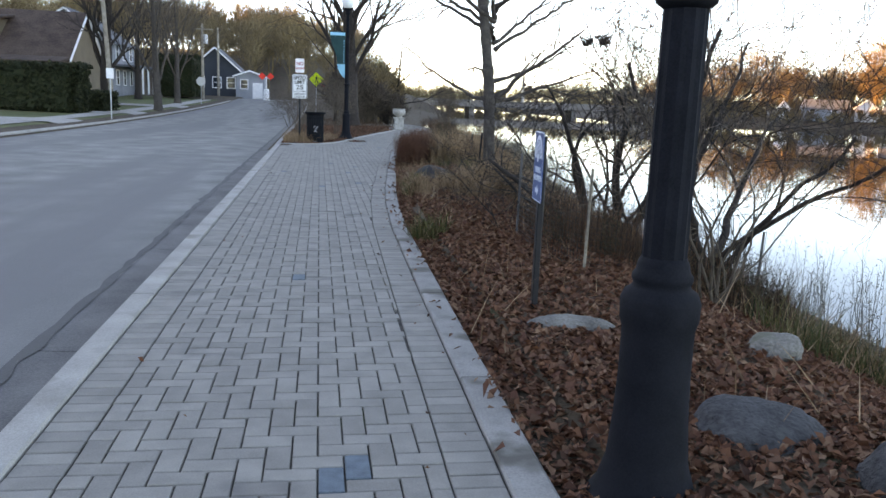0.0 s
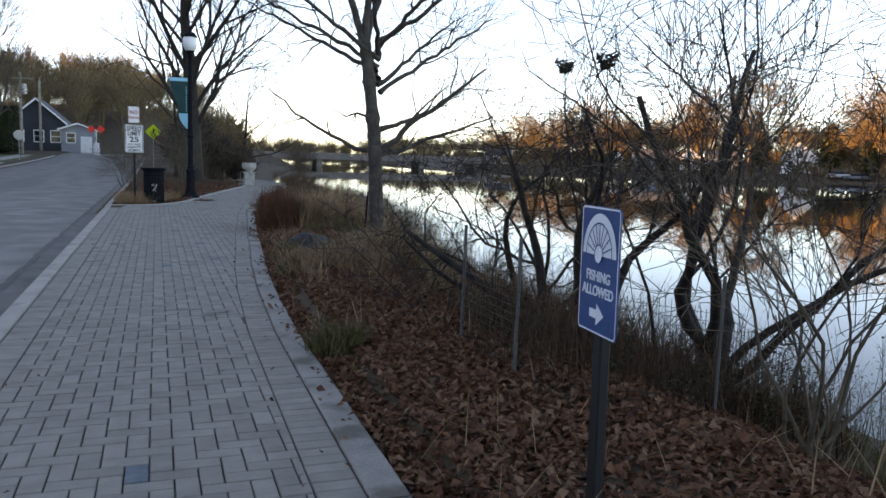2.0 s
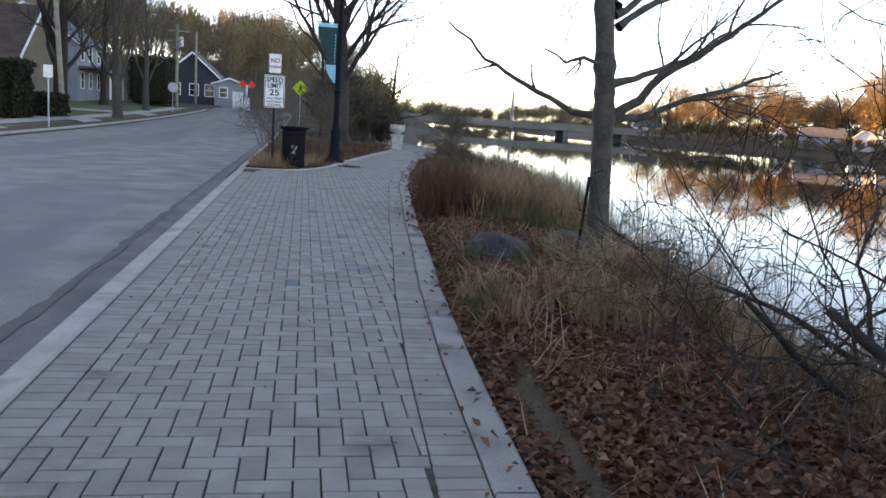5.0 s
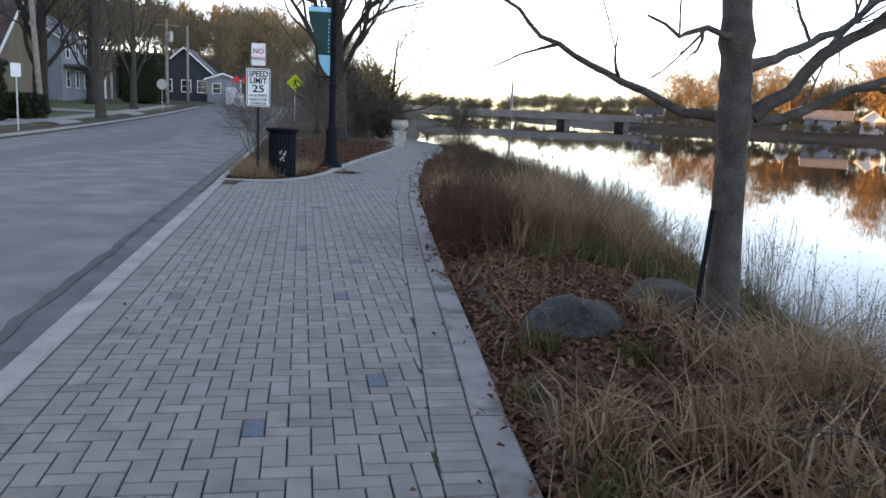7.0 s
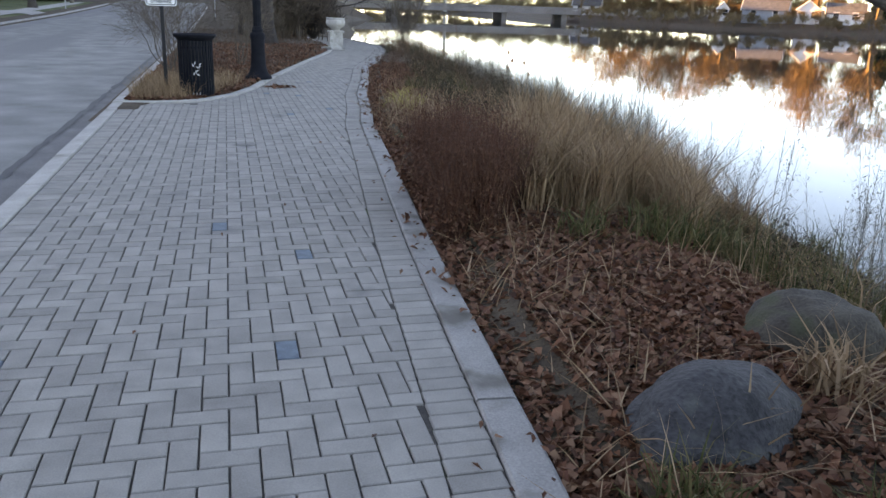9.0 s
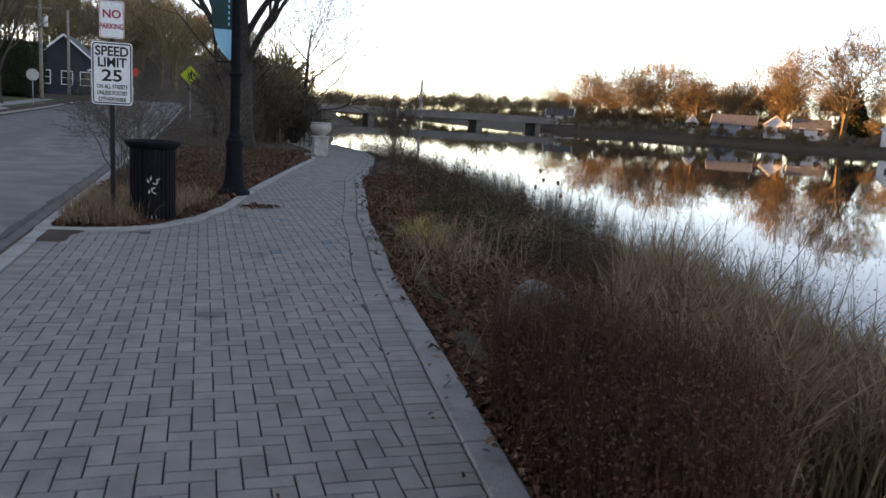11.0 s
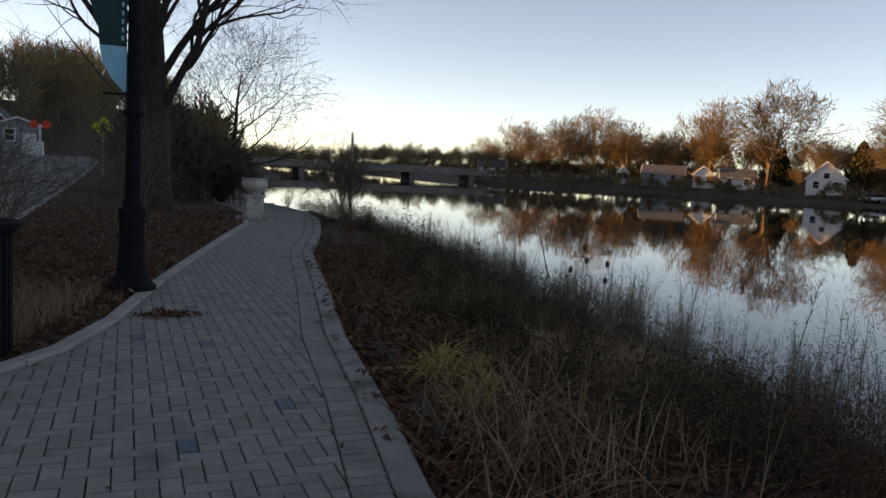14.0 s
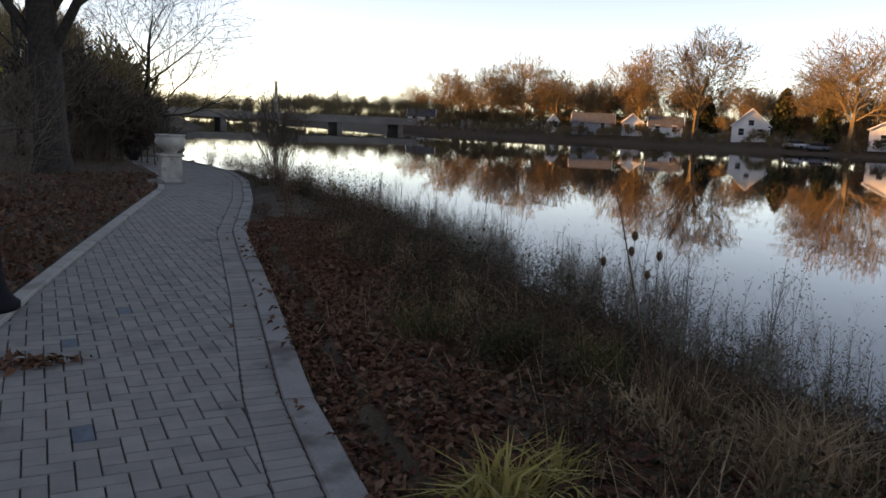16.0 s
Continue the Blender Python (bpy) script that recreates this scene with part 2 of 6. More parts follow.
# water's edge, by y
SHORE = [(-60, 7.0), (-5, 6.4), (8, 5.9), (14, 6.0), (17, 6.5), (21, 7.2), (25, 7.7), (33, 8.4), (38, 8.3), (43, 7.4), (48, 7.0), (60, 8.0), (80, 11.5), (110, 15.0), (150, 22), (215, 30), (420, 30)]
FAR_SHORE = [(-200, 118), (0, 122), (60, 124), (110, 121), (150, 112), (185, 92), (200, 82), (240, 80), (420, 92)]
WATER = -0.8


def seam(y):
    return lerp_line(SEAM, y)


def island(y):
    return lerp_line(ISLAND, y)


def shore(y):
    return lerp_line(SHORE, y)


def street(y):
    """Height of the street: level, then slowly up to the crossing."""
    return -0.13 + 0.00022 * max(0.0, y - 28) ** 2 if y < 95 else -0.13 + 0.99 + 0.03 * (y - 95)


def hill(x, y):
    # side slope is raised, mostly out of view, to hold low sun off the path
    side = 19.0 * sstep((-x - 34) / 75) * (1 - 0.9 * sstep((y - 320) / 80))
    ahead = 6.0 * sstep(((y - 112) - 4.0 * max(0.0, x + 4)) / 60)
    far = 7.0 * sstep((y - 330) / 160) * sstep((60 - x) / 60)
    return max(side, ahead) + far


def ground_at(x, y):
    n = noise.noise(Vector((x * 0.35, y * 0.35, 0)))
    n2 = noise.noise(Vector((x * 1.7, y * 1.7, 3)))
    if x > FAR_X(y) - 6:
        d = x - FAR_X(y)
        return -1.6 + 1.0 * sstep((d + 5) / 5) + 1.5 * sstep(d / 14) + 2.0 * sstep((d - 25) / 70) + 5 * sstep((d - 90) / 200) + 0.12 * n
    sh = shore(y)
    if x > sh - 6 and y > -70:
        edge = (seam(y) + 0.18) if y < 50 else sh - 3
        top = -0.03 if x < edge + 0.25 else 0.03
        wide = max(0.7, sh - edge)
        u = (x - edge) / wide
        if u > 0:
            z = top - 0.72 * sstep((u - 0.35) / 0.62) - 0.5 * sstep((u - 1.0) / 0.5) - 0.6 * sstep((u - 1.3) / 1.0)
            amp = 0.05 * sstep(u * 3)
            return z + amp * n + 0.02 * n2 * sstep(u * 4)
    if x > -0.4:
        if y > 22.5 and x < island(y) - 0.1 and x > -0.02:
            return 0.02 + 0.03 * n + street(y) + 0.13
        return -0.10 + street(y) + 0.13
    if x > -8.4:
        return street(y) - 0.1
    lawn = street(y) + 0.12 + 0.35 * sstep((-x - 12) / 12)
    return lawn + hill(x, y) + (0.04 * n if x < -11 else 0)


def FAR_X(y):
    return lerp_line(FAR_SHORE, y)


# ---- ground, water, street ----
def steps(*runs):
    out = []
    for a0, a1, s in runs:
        k = max(1, round((a1 - a0) / s))
        out += [a0 + (a1 - a0) * i / k for i in range(k)]
    return out + [runs[-1][1]]


def sheet(name, xs, ys, height, mat, parent=None, smooth=True):
    V = [(x, y, height(x, y)) for y in ys for x in xs]
    w = len(xs)
    F = [(j * w + i, j * w + i + 1, (j + 1) * w + i + 1, (j + 1) * w + i) for j in range(len(ys) - 1) for i in range(w - 1)]
    return lay(name, V, F, mat, parent, smooth=smooth)


GX = steps((-900, -200, 70), (-200, -40, 10), (-40, -9, 1.5), (-9, 0, 0.6), (0, 11, 0.22), (11, 18, 1.0), (18, 78, 10), (78, 150, 2.5), (150, 300, 12), (300, 900, 60))
GY = steps((-400, -60, 40), (-60, -8, 3), (-8, 50, 0.4), (50, 125, 2.0), (125, 260, 6), (260, 500, 20), (500, 900, 60))
ground = tagged(sheet("ground", GX, GY, lambda x, y: ground_at(x, y) + (hill(x, y) if -8.4 <= x < shore(y) - 6 and y > 112 else 0), M_SOIL), "dark leaf-strewn soil of the lake bank", "ground", kind="structure")
water = tagged(lay("water", [(-5, -400, WATER), (900, -400, WATER), (900, 900, WATER), (-5, 900, WATER)], [(0, 1, 2, 3)], M_WATER), "still lake water mirroring the evening sky", "water", kind="structure")
road = tagged(sheet("road", steps((-8.2, -0.52, 0.8)), steps((-60, 28, 6), (28, 100, 3)), lambda x, y: street(y), M_ROAD), "worn grey asphalt street", "road", kind="structure")
crossing = tagged(sheet("road_crossing", steps((-60, 6, 4)), steps((88, 97, 1.5)), lambda x, y: street(y) + 0.006 if x > -9 else street(y) + 0.10, M_ROAD), "grey asphalt side street at the crossing", "road", kind="structure")
lawn = tagged(sheet("lawn", steps((-34, -8.36, 1.2)), steps((-60, 88, 3)), lambda x, y: ground_at(x, y) + 0.03, M_LAWN), "patchy green and tan autumn lawn", "lawn", kind="structure")
walk_far = tagged(sheet("pavement", steps((-11.2, -9.9, 0.65)), steps((-60, 86, 3)), lambda x, y: ground_at(x, y) + 0.06, M_CONC), "pale concrete pavement across the street", "pavement", kind="structure")
for k, (y0, y1) in enumerate(((33.0, 36.5), (46.5, 50.0), (62, 66))):
    tagged(sheet("driveway_%d" % (k + 1), steps((-20, -8.3, 1.2)), steps((y0, y1, 0.9)), lambda x, y: ground_at(x, y) + 0.075, M_CONC), "pale concrete driveway crossing the lawn", "driveway", kind="structure")


def strip(points, section, mat, name, parent, every=0.0, gap=0.008):
    """Pieces of a kerb: the section (across, up) swept along points; a joint after each stretch."""
    pieces, run, length = [], [points[0]], 0.0
    for p, q in zip(points, points[1:]):
        run.append(q)
        length += (q - p).length
        if every and length >= every:
            pieces.append(run)
            run, length = [q], 0.0
    if len(run) > 1:
        pieces.append(run)
    for run in pieces:
        V, F = [], []
        for i, p in enumerate(run):
            d = (run[min(i + 1, len(run) - 1)] - run[max(i - 1, 0)]).normalized()
            c = Vector((d.y, -d.x, 0)).normalized()
            q = p + d * (gap if i == 0 else -gap if i == len(run) - 1 else 0)
            wob = 0.003 * noise.noise(q * 3)
            V += [q + c * (s[0] + wob) + Vector((0, 0, s[1] + wob)) for s in section]
        m = len(section)
        for i in range(len(run) - 1):
            F += [(i * m + k, i * m + (k + 1) % m, (i + 1) * m + (k + 1) % m, (i + 1) * m + k) for k in range(m)]
        F += [tuple(range(m))[::-1], tuple((len(run) - 1) * m + k for k in range(m))]
        lay(name, V, F, mat, parent)


def track(f, y0, y1, s, dz=0.0):
    return [Vector((f(y), y, street(y) + 0.13 + dz)) for y in steps((y0, y1, s))]


kerb = tagged(new("kerb"), "pale concrete kerb between street and path", "kerb", kind="structure")
strip(track(lambda y: 0.0, -12, 23.4, 0.6), [(-0.175, -0.2), (-0.165, -0.02), (-0.145, 0.012), (-0.012, 0.014), (-0.004, 0.002), (-0.004, -0.2)], M_CONC, "kerb_stone", kerb, 3.0)
strip(track(lambda y: 0.0, 23.41, 87, 0.8), [(-0.175, -0.2), (-0.165, -0.02), (-0.145, 0.03), (-0.012, 0.03), (-0.004, 0.002), (-0.004, -0.2)], M_CONC, "kerb_stone", kerb, 3.2)
gutter = tagged(new("gutter"), "dark stained concrete gutter beside the kerb", "gutter", kind="structure")
strip(track(lambda y: 0.0, -12, 87, 0.8, -0.13), [(-0.52, -0.06), (-0.52, 0.008), (-0.165, -0.006), (-0.165, -0.06)], M_GUTTER, "gutter_stone", gutter, 3.0, 0.006)
far_kerb = tagged(new("far_kerb"), "weathered concrete kerb across the street", "kerb", kind="structure")
strip(track(lambda y: -8.2, -30, 88, 1.0, -0.13), [(-0.16, -0.1), (-0.16, 0.12), (-0.02, 0.12), (0.0, 0.10), (0.02, -0.1)], M_CONC, "kerb_stone", far_kerb, 4.0)
edging = tagged(new("path_edging"), "pale concrete edging strip along the planted bank", "edging", kind="structure")
strip([Vector((seam(y), y, 0)) for y in steps((-6, 50, 0.45))], [(0.004, -0.15), (0.004, 0.002), (0.012, 0.012), (0.155, 0.012), (0.17, 0.0), (0.175, -0.15)], M_EDGE, "edging_stone", edging, 1.8)
island_kerb = tagged(new("island_kerb"), "curved concrete edging round the planted strip", "edging", kind="structure")
arc = [Vector((-0.02, 23.42, 0))] + [Vector((x, y, 0)) for y, x in ISLAND]
fine_arc = []
for p, q in zip(arc, arc[1:]):
    k = max(1, int((q - p).length / 0.3))
    fine_arc += [p + (q - p) * i / k for i in range(k)]
strip(fine_arc, [(-0.13, -0.12), (-0.13, 0.02), (-0.12, 0.03), (-0.01, 0.03), (0.0, 0.02), (0.0, -0.12)], M_CONC, "edging_stone", island_kerb, 1.5)

# tar-filled crack between asphalt and gutter, and cracks across the asphalt
V, F = [], []
rng = random.Random(3)
for i, y in enumerate(steps((-12, 87, 0.25))):
    z = street(y) + 0.013
    j = rng.uniform(-0.02, 0.02)
    w = rng.uniform(0.022, 0.055)
    V += [(-0.53 + j - w, y, z), (-0.53 + j + w, y, z)]
    if i:
        F.append((2 * i - 2, 2 * i - 1, 2 * i + 1, 2 * i))
tagged(lay("tar_seam", V, F, M_TAR), "dark tar-filled crack along the gutter", "crack", kind="structure")
for k, (x, y, ln) in enumerate(((-4.2, 15.5, 1.2), (-3.6, 24.5, 1.0), (-2.6, 19.0, 0.5), (-5.0, 31, 1.6))):
    V, F = [], []
    for i in range(9):
        px, py = x + ln * i / 8, y + rng.uniform(-0.05, 0.05) - 0.3 * i / 8
        V += [(px, py - 0.012, street(py) + 0.006), (px, py + 0.02, street(py) + 0.006)]
        if i:
            F.append((2 * i - 2, 2 * i, 2 * i + 1, 2 * i - 1))
    tagged(lay("road_crack", V, F, M_TAR), "short dark crack across the asphalt", "crack", kind="structure")


# ---- trees ----
def bough(out, p, d, ln, r, lvl, top, rng, up, kink, kids, spread=(32, 62), taper=0.35, seg=0.0):
    k = max(3, min(9 if lvl else 17, int(ln / (seg or 0.3)) + 2))
    pts, rad = [p.copy()], [r]
    d = d.normalized()
    for i in range(k):
        d = (d + Vector((rng.gauss(0, kink), rng.gauss(0, kink), rng.gauss(0, kink) + up))).normalized()
        p = p + d * (ln / k)
        pts.append(p.copy())
        rad.append(r * (1 - (1 - taper) * (i + 1) / k))
    out.append((pts, rad, lvl))
    if lvl >= top:
        return
    count = kids[min(lvl, len(kids) - 1)]
    for c in range(count):
        f = 0.25 + 0.75 * (c + rng.random() * 0.8) / count if lvl else 0.35 + 0.65 * (c + rng.random() * 0.7) / count
        f = min(f, 0.99)
        i = min(int(f * k), k - 1)
        q = pts[i].lerp(pts[i + 1], f * k - i)
        dd = (pts[i + 1] - pts[i]).normalized()
        side = dd.orthogonal().normalized()
        side.rotate(Matrix.Rotation(c * 2.4 + rng.uniform(-0.5, 0.5), 3, dd))
        g = radians(rng.uniform(*spread)) * (1 - 0.35 * f)
        nd = dd * math.cos(g) + side * math.sin(g)
        bough(out, q, nd, ln * rng.uniform(0.5, 0.78) * (1.08 - 0.35 * f), max(rad[i] * (rng.uniform(0.28, 0.46) if lvl == 0 else rng.uniform(0.45, 0.68)), 0.003), lvl + 1, top, rng, up, kink * 1.1, kids, spread, taper, seg)


def bough_meshes(out, sides=(7, 5, 4, 3, 3, 3), thick=0.0):
    split = {}
    for pts, rad, lvl in out:
        V, F = split.setdefault(min(lvl, 2), ([], []))
        tube(V, F, pts, [max(r, thick) for r in rad], sides[min(lvl, 5)])
    return split


def tree(name, at, label, seed, height, r, top=4, kids=(9, 5, 4, 3), up=0.03, kink=0.10, spread=(35, 65), lean=(0, 0), bark=None, thick=0.0, group="", flare=1.35, first=None, clear=None):
    rng = random.Random(seed)
    out = []
    bough(out, Vector((0, 0, -0.15)), Vector((lean[0], lean[1], 1)), height, r, 0, top, rng, up, kink * 0.2, kids, spread, 0.18, height / 15)
    for d, f, ln in first or ():
        pts = out[0][0]
        i = min(int(f * (len(pts) - 1)), len(pts) - 2)
        bough(out, pts[i].lerp(pts[i + 1], f * (len(pts) - 1) - i), Vector(d), ln, out[0][1][i] * 0.38, 1, top, rng, up, kink, kids, spread, 0.3)
    if clear:        # nothing hangs low over the path
        out = out[:1] + [b for b in out[1:] if all(p.z > 1.45 and (p.x > clear[0] or p.z > clear[1]) for p in b[0])]
    for i, p in enumerate(out[0][0]):
        out[0][1][i] *= 1 + 0.13 * noise.noise(Vector((seed, p.z * 2.3, 0)))
    out[0][1][0] *= flare
    split = bough_meshes(out, thick=thick)
    ob = thing(name, at, label, "tree", group)
    lay("trunk", split[0][0], split[0][1], bark or M_BARK, ob, smooth=True)
    for pts, rad, lvl in out:
        if lvl == 1:
            V, F = [], []
            tube(V, F, pts, rad, 5)
            lay("limb", V, F, bark or M_BARK, ob, smooth=True)
    lay("crown", split[2][0], split[2][1], bark or M_TWIG, ob)
    return ob


def bank_maple(at, label, seed):
    """A knobbly trunk with two whorls of limbs, then three leaders; limbs bend where they fork."""
    rng = random.Random(seed)
    base = Vector(at)
    out = []
    trunk = [Vector((0.02 - 0.045 * z - 0.055 * max(0.0, z - 1.3) ** 1.4, 0.02 * math.sin(z * 2.0), z)) for z in steps((-0.15, 3.05, 0.08))]
    girth = []
    for p in trunk:
        r = 0.112 - 0.010 * p.z + 0.07 * math.exp(-(p.z + 0.15) / 0.12)
        for z, k in ((1.47, 0.024), (1.68, 0.012), (1.95, 0.026), (2.45, 0.018), (2.95, 0.012)):
            r += k * math.exp(-((p.z - z) / 0.06) ** 2)
        girth.append(r * (1 + 0.05 * noise.noise(Vector((0, 0, p.z * 9)))))
    out.append((trunk, girth, 0))

    def limb(pts, r, twigs=7, top=3, end=0.3):
        rows = [Vector(p) - base for p in pts]
        fine = []
        for p, q in zip(rows, rows[1:]):
            k = max(2, int((q - p).length / 0.14))
            fine += [p.lerp(q, i / k) + Vector((rng.gauss(0, 0.012), rng.gauss(0, 0.012), rng.gauss(0, 0.012))) for i in range(k)]
        fine.append(rows[-1])
        rad = [r * (1 - (1 - end) * i / (len(fine) - 1)) * (1 + 0.12 * noise.noise(p * 6)) for i, p in enumerate(fine)]
        rad[0] *= 1.35
        out.append((fine, rad, 1))
        for c in range(twigs):
            i = min(int((0.3 + 0.7 * (c + rng.random()) / twigs) * (len(fine) - 1)), len(fine) - 2)
            d = (fine[i + 1] - fine[i]).normalized()
            side = d.orthogonal().normalized()
            side.rotate(Matrix.Rotation(c * 2.4 + rng.uniform(-0.5, 0.5), 3, d))
            bough(out, fine[i], d * 0.8 + side * 0.6 + Vector((0, 0, 0.12)), rng.uniform(0.5, 1.05), rad[i] * 0.5, 2, top + 1, rng, 0.02, 0.12, (5, 4, 4, 3), (25, 55), 0.3, 0.12)

    limb([(4.08, 13.4, 1.45), (3.85, 13.65, 1.50), (3.58, 14.0, 1.68), (3.3, 14.35, 1.86), (3.02, 14.6, 2.1), (2.72, 14.8, 2.4)], 0.036, 2, 2)
    limb([(3.2, 14.42, 1.93), (2.97, 14.6, 1.86), (2.70, 14.8, 1.74)], 0.013, 1, 2)
    limb([(3.55, 14.05, 1.70), (3.47, 14.0, 1.82), (3.46, 13.9, 2.0)], 0.014, 1, 2)
    limb([(4.15, 13.32, 1.48), (4.35, 13.25, 1.62), (4.56, 13.2, 1.87), (5.0, 13.1, 2.18), (5.6, 12.9, 2.7)], 0.052, 6)
    limb([(4.18, 13.4, 1.44), (4.43, 13.42, 1.48), (5.08, 13.45, 1.72), (6.0, 13.5, 2.05)], 0.043, 6)
    limb([(4.12, 13.42, 1.78), (4.45, 13.6, 1.86), (5.1, 13.9, 2.1), (5.8, 14.3, 2.5)], 0.040, 6)
    limb([(4.05, 13.3, 1.97), (3.78, 13.28, 1.99), (3.60, 13.3, 1.94), (3.4, 13.3, 2.05)], 0.024, 2, 2)
    limb([(3.76, 13.28, 1.98), (3.72, 13.24, 1.86), (3.62, 13.2, 1.77)], 0.012, 1, 2)
    for k in range(9):
        g = 2 * math.pi * k / 9 + rng.uniform(-0.25, 0.25)
        z = 2.32 + 0.09 * k
        s = rng.uniform(0.5, 0.7)
        a = base + Vector((-0.02, 0, z))
        way = Vector((math.cos(g), math.sin(g), 0))
        ln = rng.uniform(1.9, 2.6)
        limb([a, a + way * 0.5 * ln * 0.45 + Vector((0, 0, 0.28)), a + way * ln * 0.55 + Vector((0, 0, ln * s * 0.5)), a + way * ln + Vector((0, 0, ln * s * 0.9))], 0.038, 9)
    for dx, dy in ((-0.55, 0.1), (0.08, -0.1), (0.6, 0.2)):
        a = base + trunk[-1] - Vector((0, 0, 0.05))
        limb([a, a + Vector((dx * 0.35, dy * 0.5, 0.6)), a + Vector((dx, dy, 1.5)), a + Vector((dx * 1.7, dy * 1.5, 2.7))], 0.058, 12)
    out = [b for b in out if b[2] < 2 or all(p.z > 1.5 and p.x > -1.9 and (p.x > -1.1 or p.z > 1.6) for p in b[0])]
    ob = thing("maple_tree", at, label, "tree")
    V, F = [], []
    tube(V, F, out[0][0], out[0][1], 14)
    lay("trunk", V, F, M_MAPLE, ob, "knobbly grey-brown trunk", smooth=True)
    V2, F2 = [], []
    for pts, rad, lvl in out[1:]:
        if lvl == 1:
            V, F = [], []
            tube(V, F, pts, rad, 7)
            lay("limb", V, F, M_MAPLE, ob, smooth=True)
        else:
            tube(V2, F2, pts, [max(q, 0.0022) for q in rad], 4 if lvl == 2 else 3)
    lay("crown", V2, F2, M_BARK, ob)
    return ob


bank_maple((4.12, 13.35, 0.0), "bare young maple with knobbly grey trunk on the bank", 11)
stake = thing("tree_stake", (3.93, 13.3, -0.05), "thin dark steel stake beside the maple trunk", "stake")
part("post", boxed((0.03, 0.012, 0.95), (0, 0, 0.45), 0.003, pose(0, 0, 0, 0, 4, 0)), M_IRON, stake)
part("flange", boxed((0.008, 0.028, 0.95), (0, 0.018, 0.45), 0.002, pose(0, 0, 0, 0, 4, 0)), M_IRON, stake)
tree("oak_tree", (2.7, 40.0, 0.0), "large bare tree with dark trunk beside the path", 5, 12.5, 0.40, 5, (20, 8, 5, 4, 2), 0.045, 0.11, (28, 58), (0.02, 0), M_BARKD, first=(((0.6, -0.2, 0.9), 0.2, 5.0), ((0.55, 0.3, 1.0), 0.26, 5.5), ((-0.6, 0, 1.0), 0.22, 5.0), ((-0.4, 0.3, 1), 0.3, 5.0), ((0.2, -0.5, 1), 0.27, 5.0)))
tree("shore_tree", (6.5, 56.5, 0.0), "bare spreading tree with a low limb over the water", 8, 5.6, 0.17, 4, (12, 7, 5, 3), 0.03, 0.12, (40, 75), (0.03, 0), M_BARKD, thick=0.006, first=(((1, 0, 0.22), 0.22, 4.2), ((0.8, 0, 0.7), 0.3, 3.6), ((-0.9, 0.2, 0.6), 0.3, 3.4), ((-0.6, 0, 0.9), 0.36, 3.2)))


# ---- more materials ----
M_LEAF = foliage("fallen_leaves", [(0.0373, 0.0139, 0.0088), (0.1281, 0.0442, 0.0222), (0.1819, 0.0745, 0.0395), (0.0694, 0.0256, 0.0148), (0.2452, 0.1296, 0.079), (0.107, 0.0372, 0.0222), (0.203, 0.093, 0.0541)], 0.75, 0.1)
M_STRAW = foliage("dry_tan_grass", [(0.1088, 0.063, 0.0356), (0.2601, 0.1606, 0.0952), (0.3757, 0.2466, 0.1547), (0.1878, 0.1089, 0.0594)], 0.8, 0.25)
M_BROWN = foliage("dry_brown_stems", [(0.0383, 0.0198, 0.0127), (0.0985, 0.0518, 0.0318), (0.1532, 0.0846, 0.0538), (0.0602, 0.0311, 0.0195)], 0.85, 0.15)
M_GREEN = foliage("green_grass", [(0.0288, 0.0344, 0.0103), (0.0576, 0.0631, 0.0199), (0.104, 0.0857, 0.0342), (0.1384, 0.1098, 0.0513)], 0.75, 0.25)
M_YELLOW = foliage("yellow_grass", [(0.30, 0.225, 0.07), (0.46, 0.36, 0.13), (0.22, 0.16, 0.05), (0.34, 0.29, 0.08)], 0.75, 0.3)
M_RUSSET = foliage("russet_stems", [(0.07, 0.027, 0.016), (0.13, 0.052, 0.03), (0.10, 0.045, 0.028), (0.05, 0.022, 0.014)], 0.85, 0.15)
M_ASTER = foliage("dry_aster", [(0.096, 0.0754, 0.055), (0.252, 0.2262, 0.1925), (0.072, 0.0522, 0.0358), (0.18, 0.1566, 0.1155)], 0.85, 0.2)
M_FORB = foliage("dead_forb_leaves", [(0.0263, 0.0173, 0.0112), (0.06, 0.0432, 0.0266), (0.0413, 0.0396, 0.0182), (0.0975, 0.0684, 0.042), (0.0375, 0.023, 0.014)], 0.85, 0.15)
M_HEDGE = foliage("hedge_leaves", [(0.0072, 0.0121, 0.0048), (0.018, 0.0248, 0.009), (0.03, 0.033, 0.0132)], 0.7, 0.15)
M_WHITE = material("white_paint", (0.66, 0.66, 0.66), (0.82, 0.82, 0.81), 0.55, 2, 40, 0.1)
M_SIGN = material("white_sign_sheeting", (0.62, 0.62, 0.63), (0.78, 0.78, 0.78), 0.45, 3, 30, 0.05)
M_INK = plain("black_sign_ink", (0.012, 0.012, 0.014), 0.5)
M_RED = plain("red_sign_ink", (0.42, 0.02, 0.04), 0.5)
M_NAVY = material("blue_sign_sheeting", (0.008, 0.05, 0.16), (0.014, 0.075, 0.21), 0.4, 3, 40, 0.05)
M_PALEINK = plain("pale_sign_ink", (0.62, 0.68, 0.74), 0.5)
M_LIME = plain("yellow_green_sheeting", (0.50, 0.62, 0.02), 0.5)
M_ALU = plain("bare_aluminium", (0.42, 0.43, 0.44), 0.45, 0.7)
M_TEAL = material("teal_banner_cloth", (0.003, 0.032, 0.034), (0.007, 0.058, 0.06), 0.8, 4, 60, 0.1)
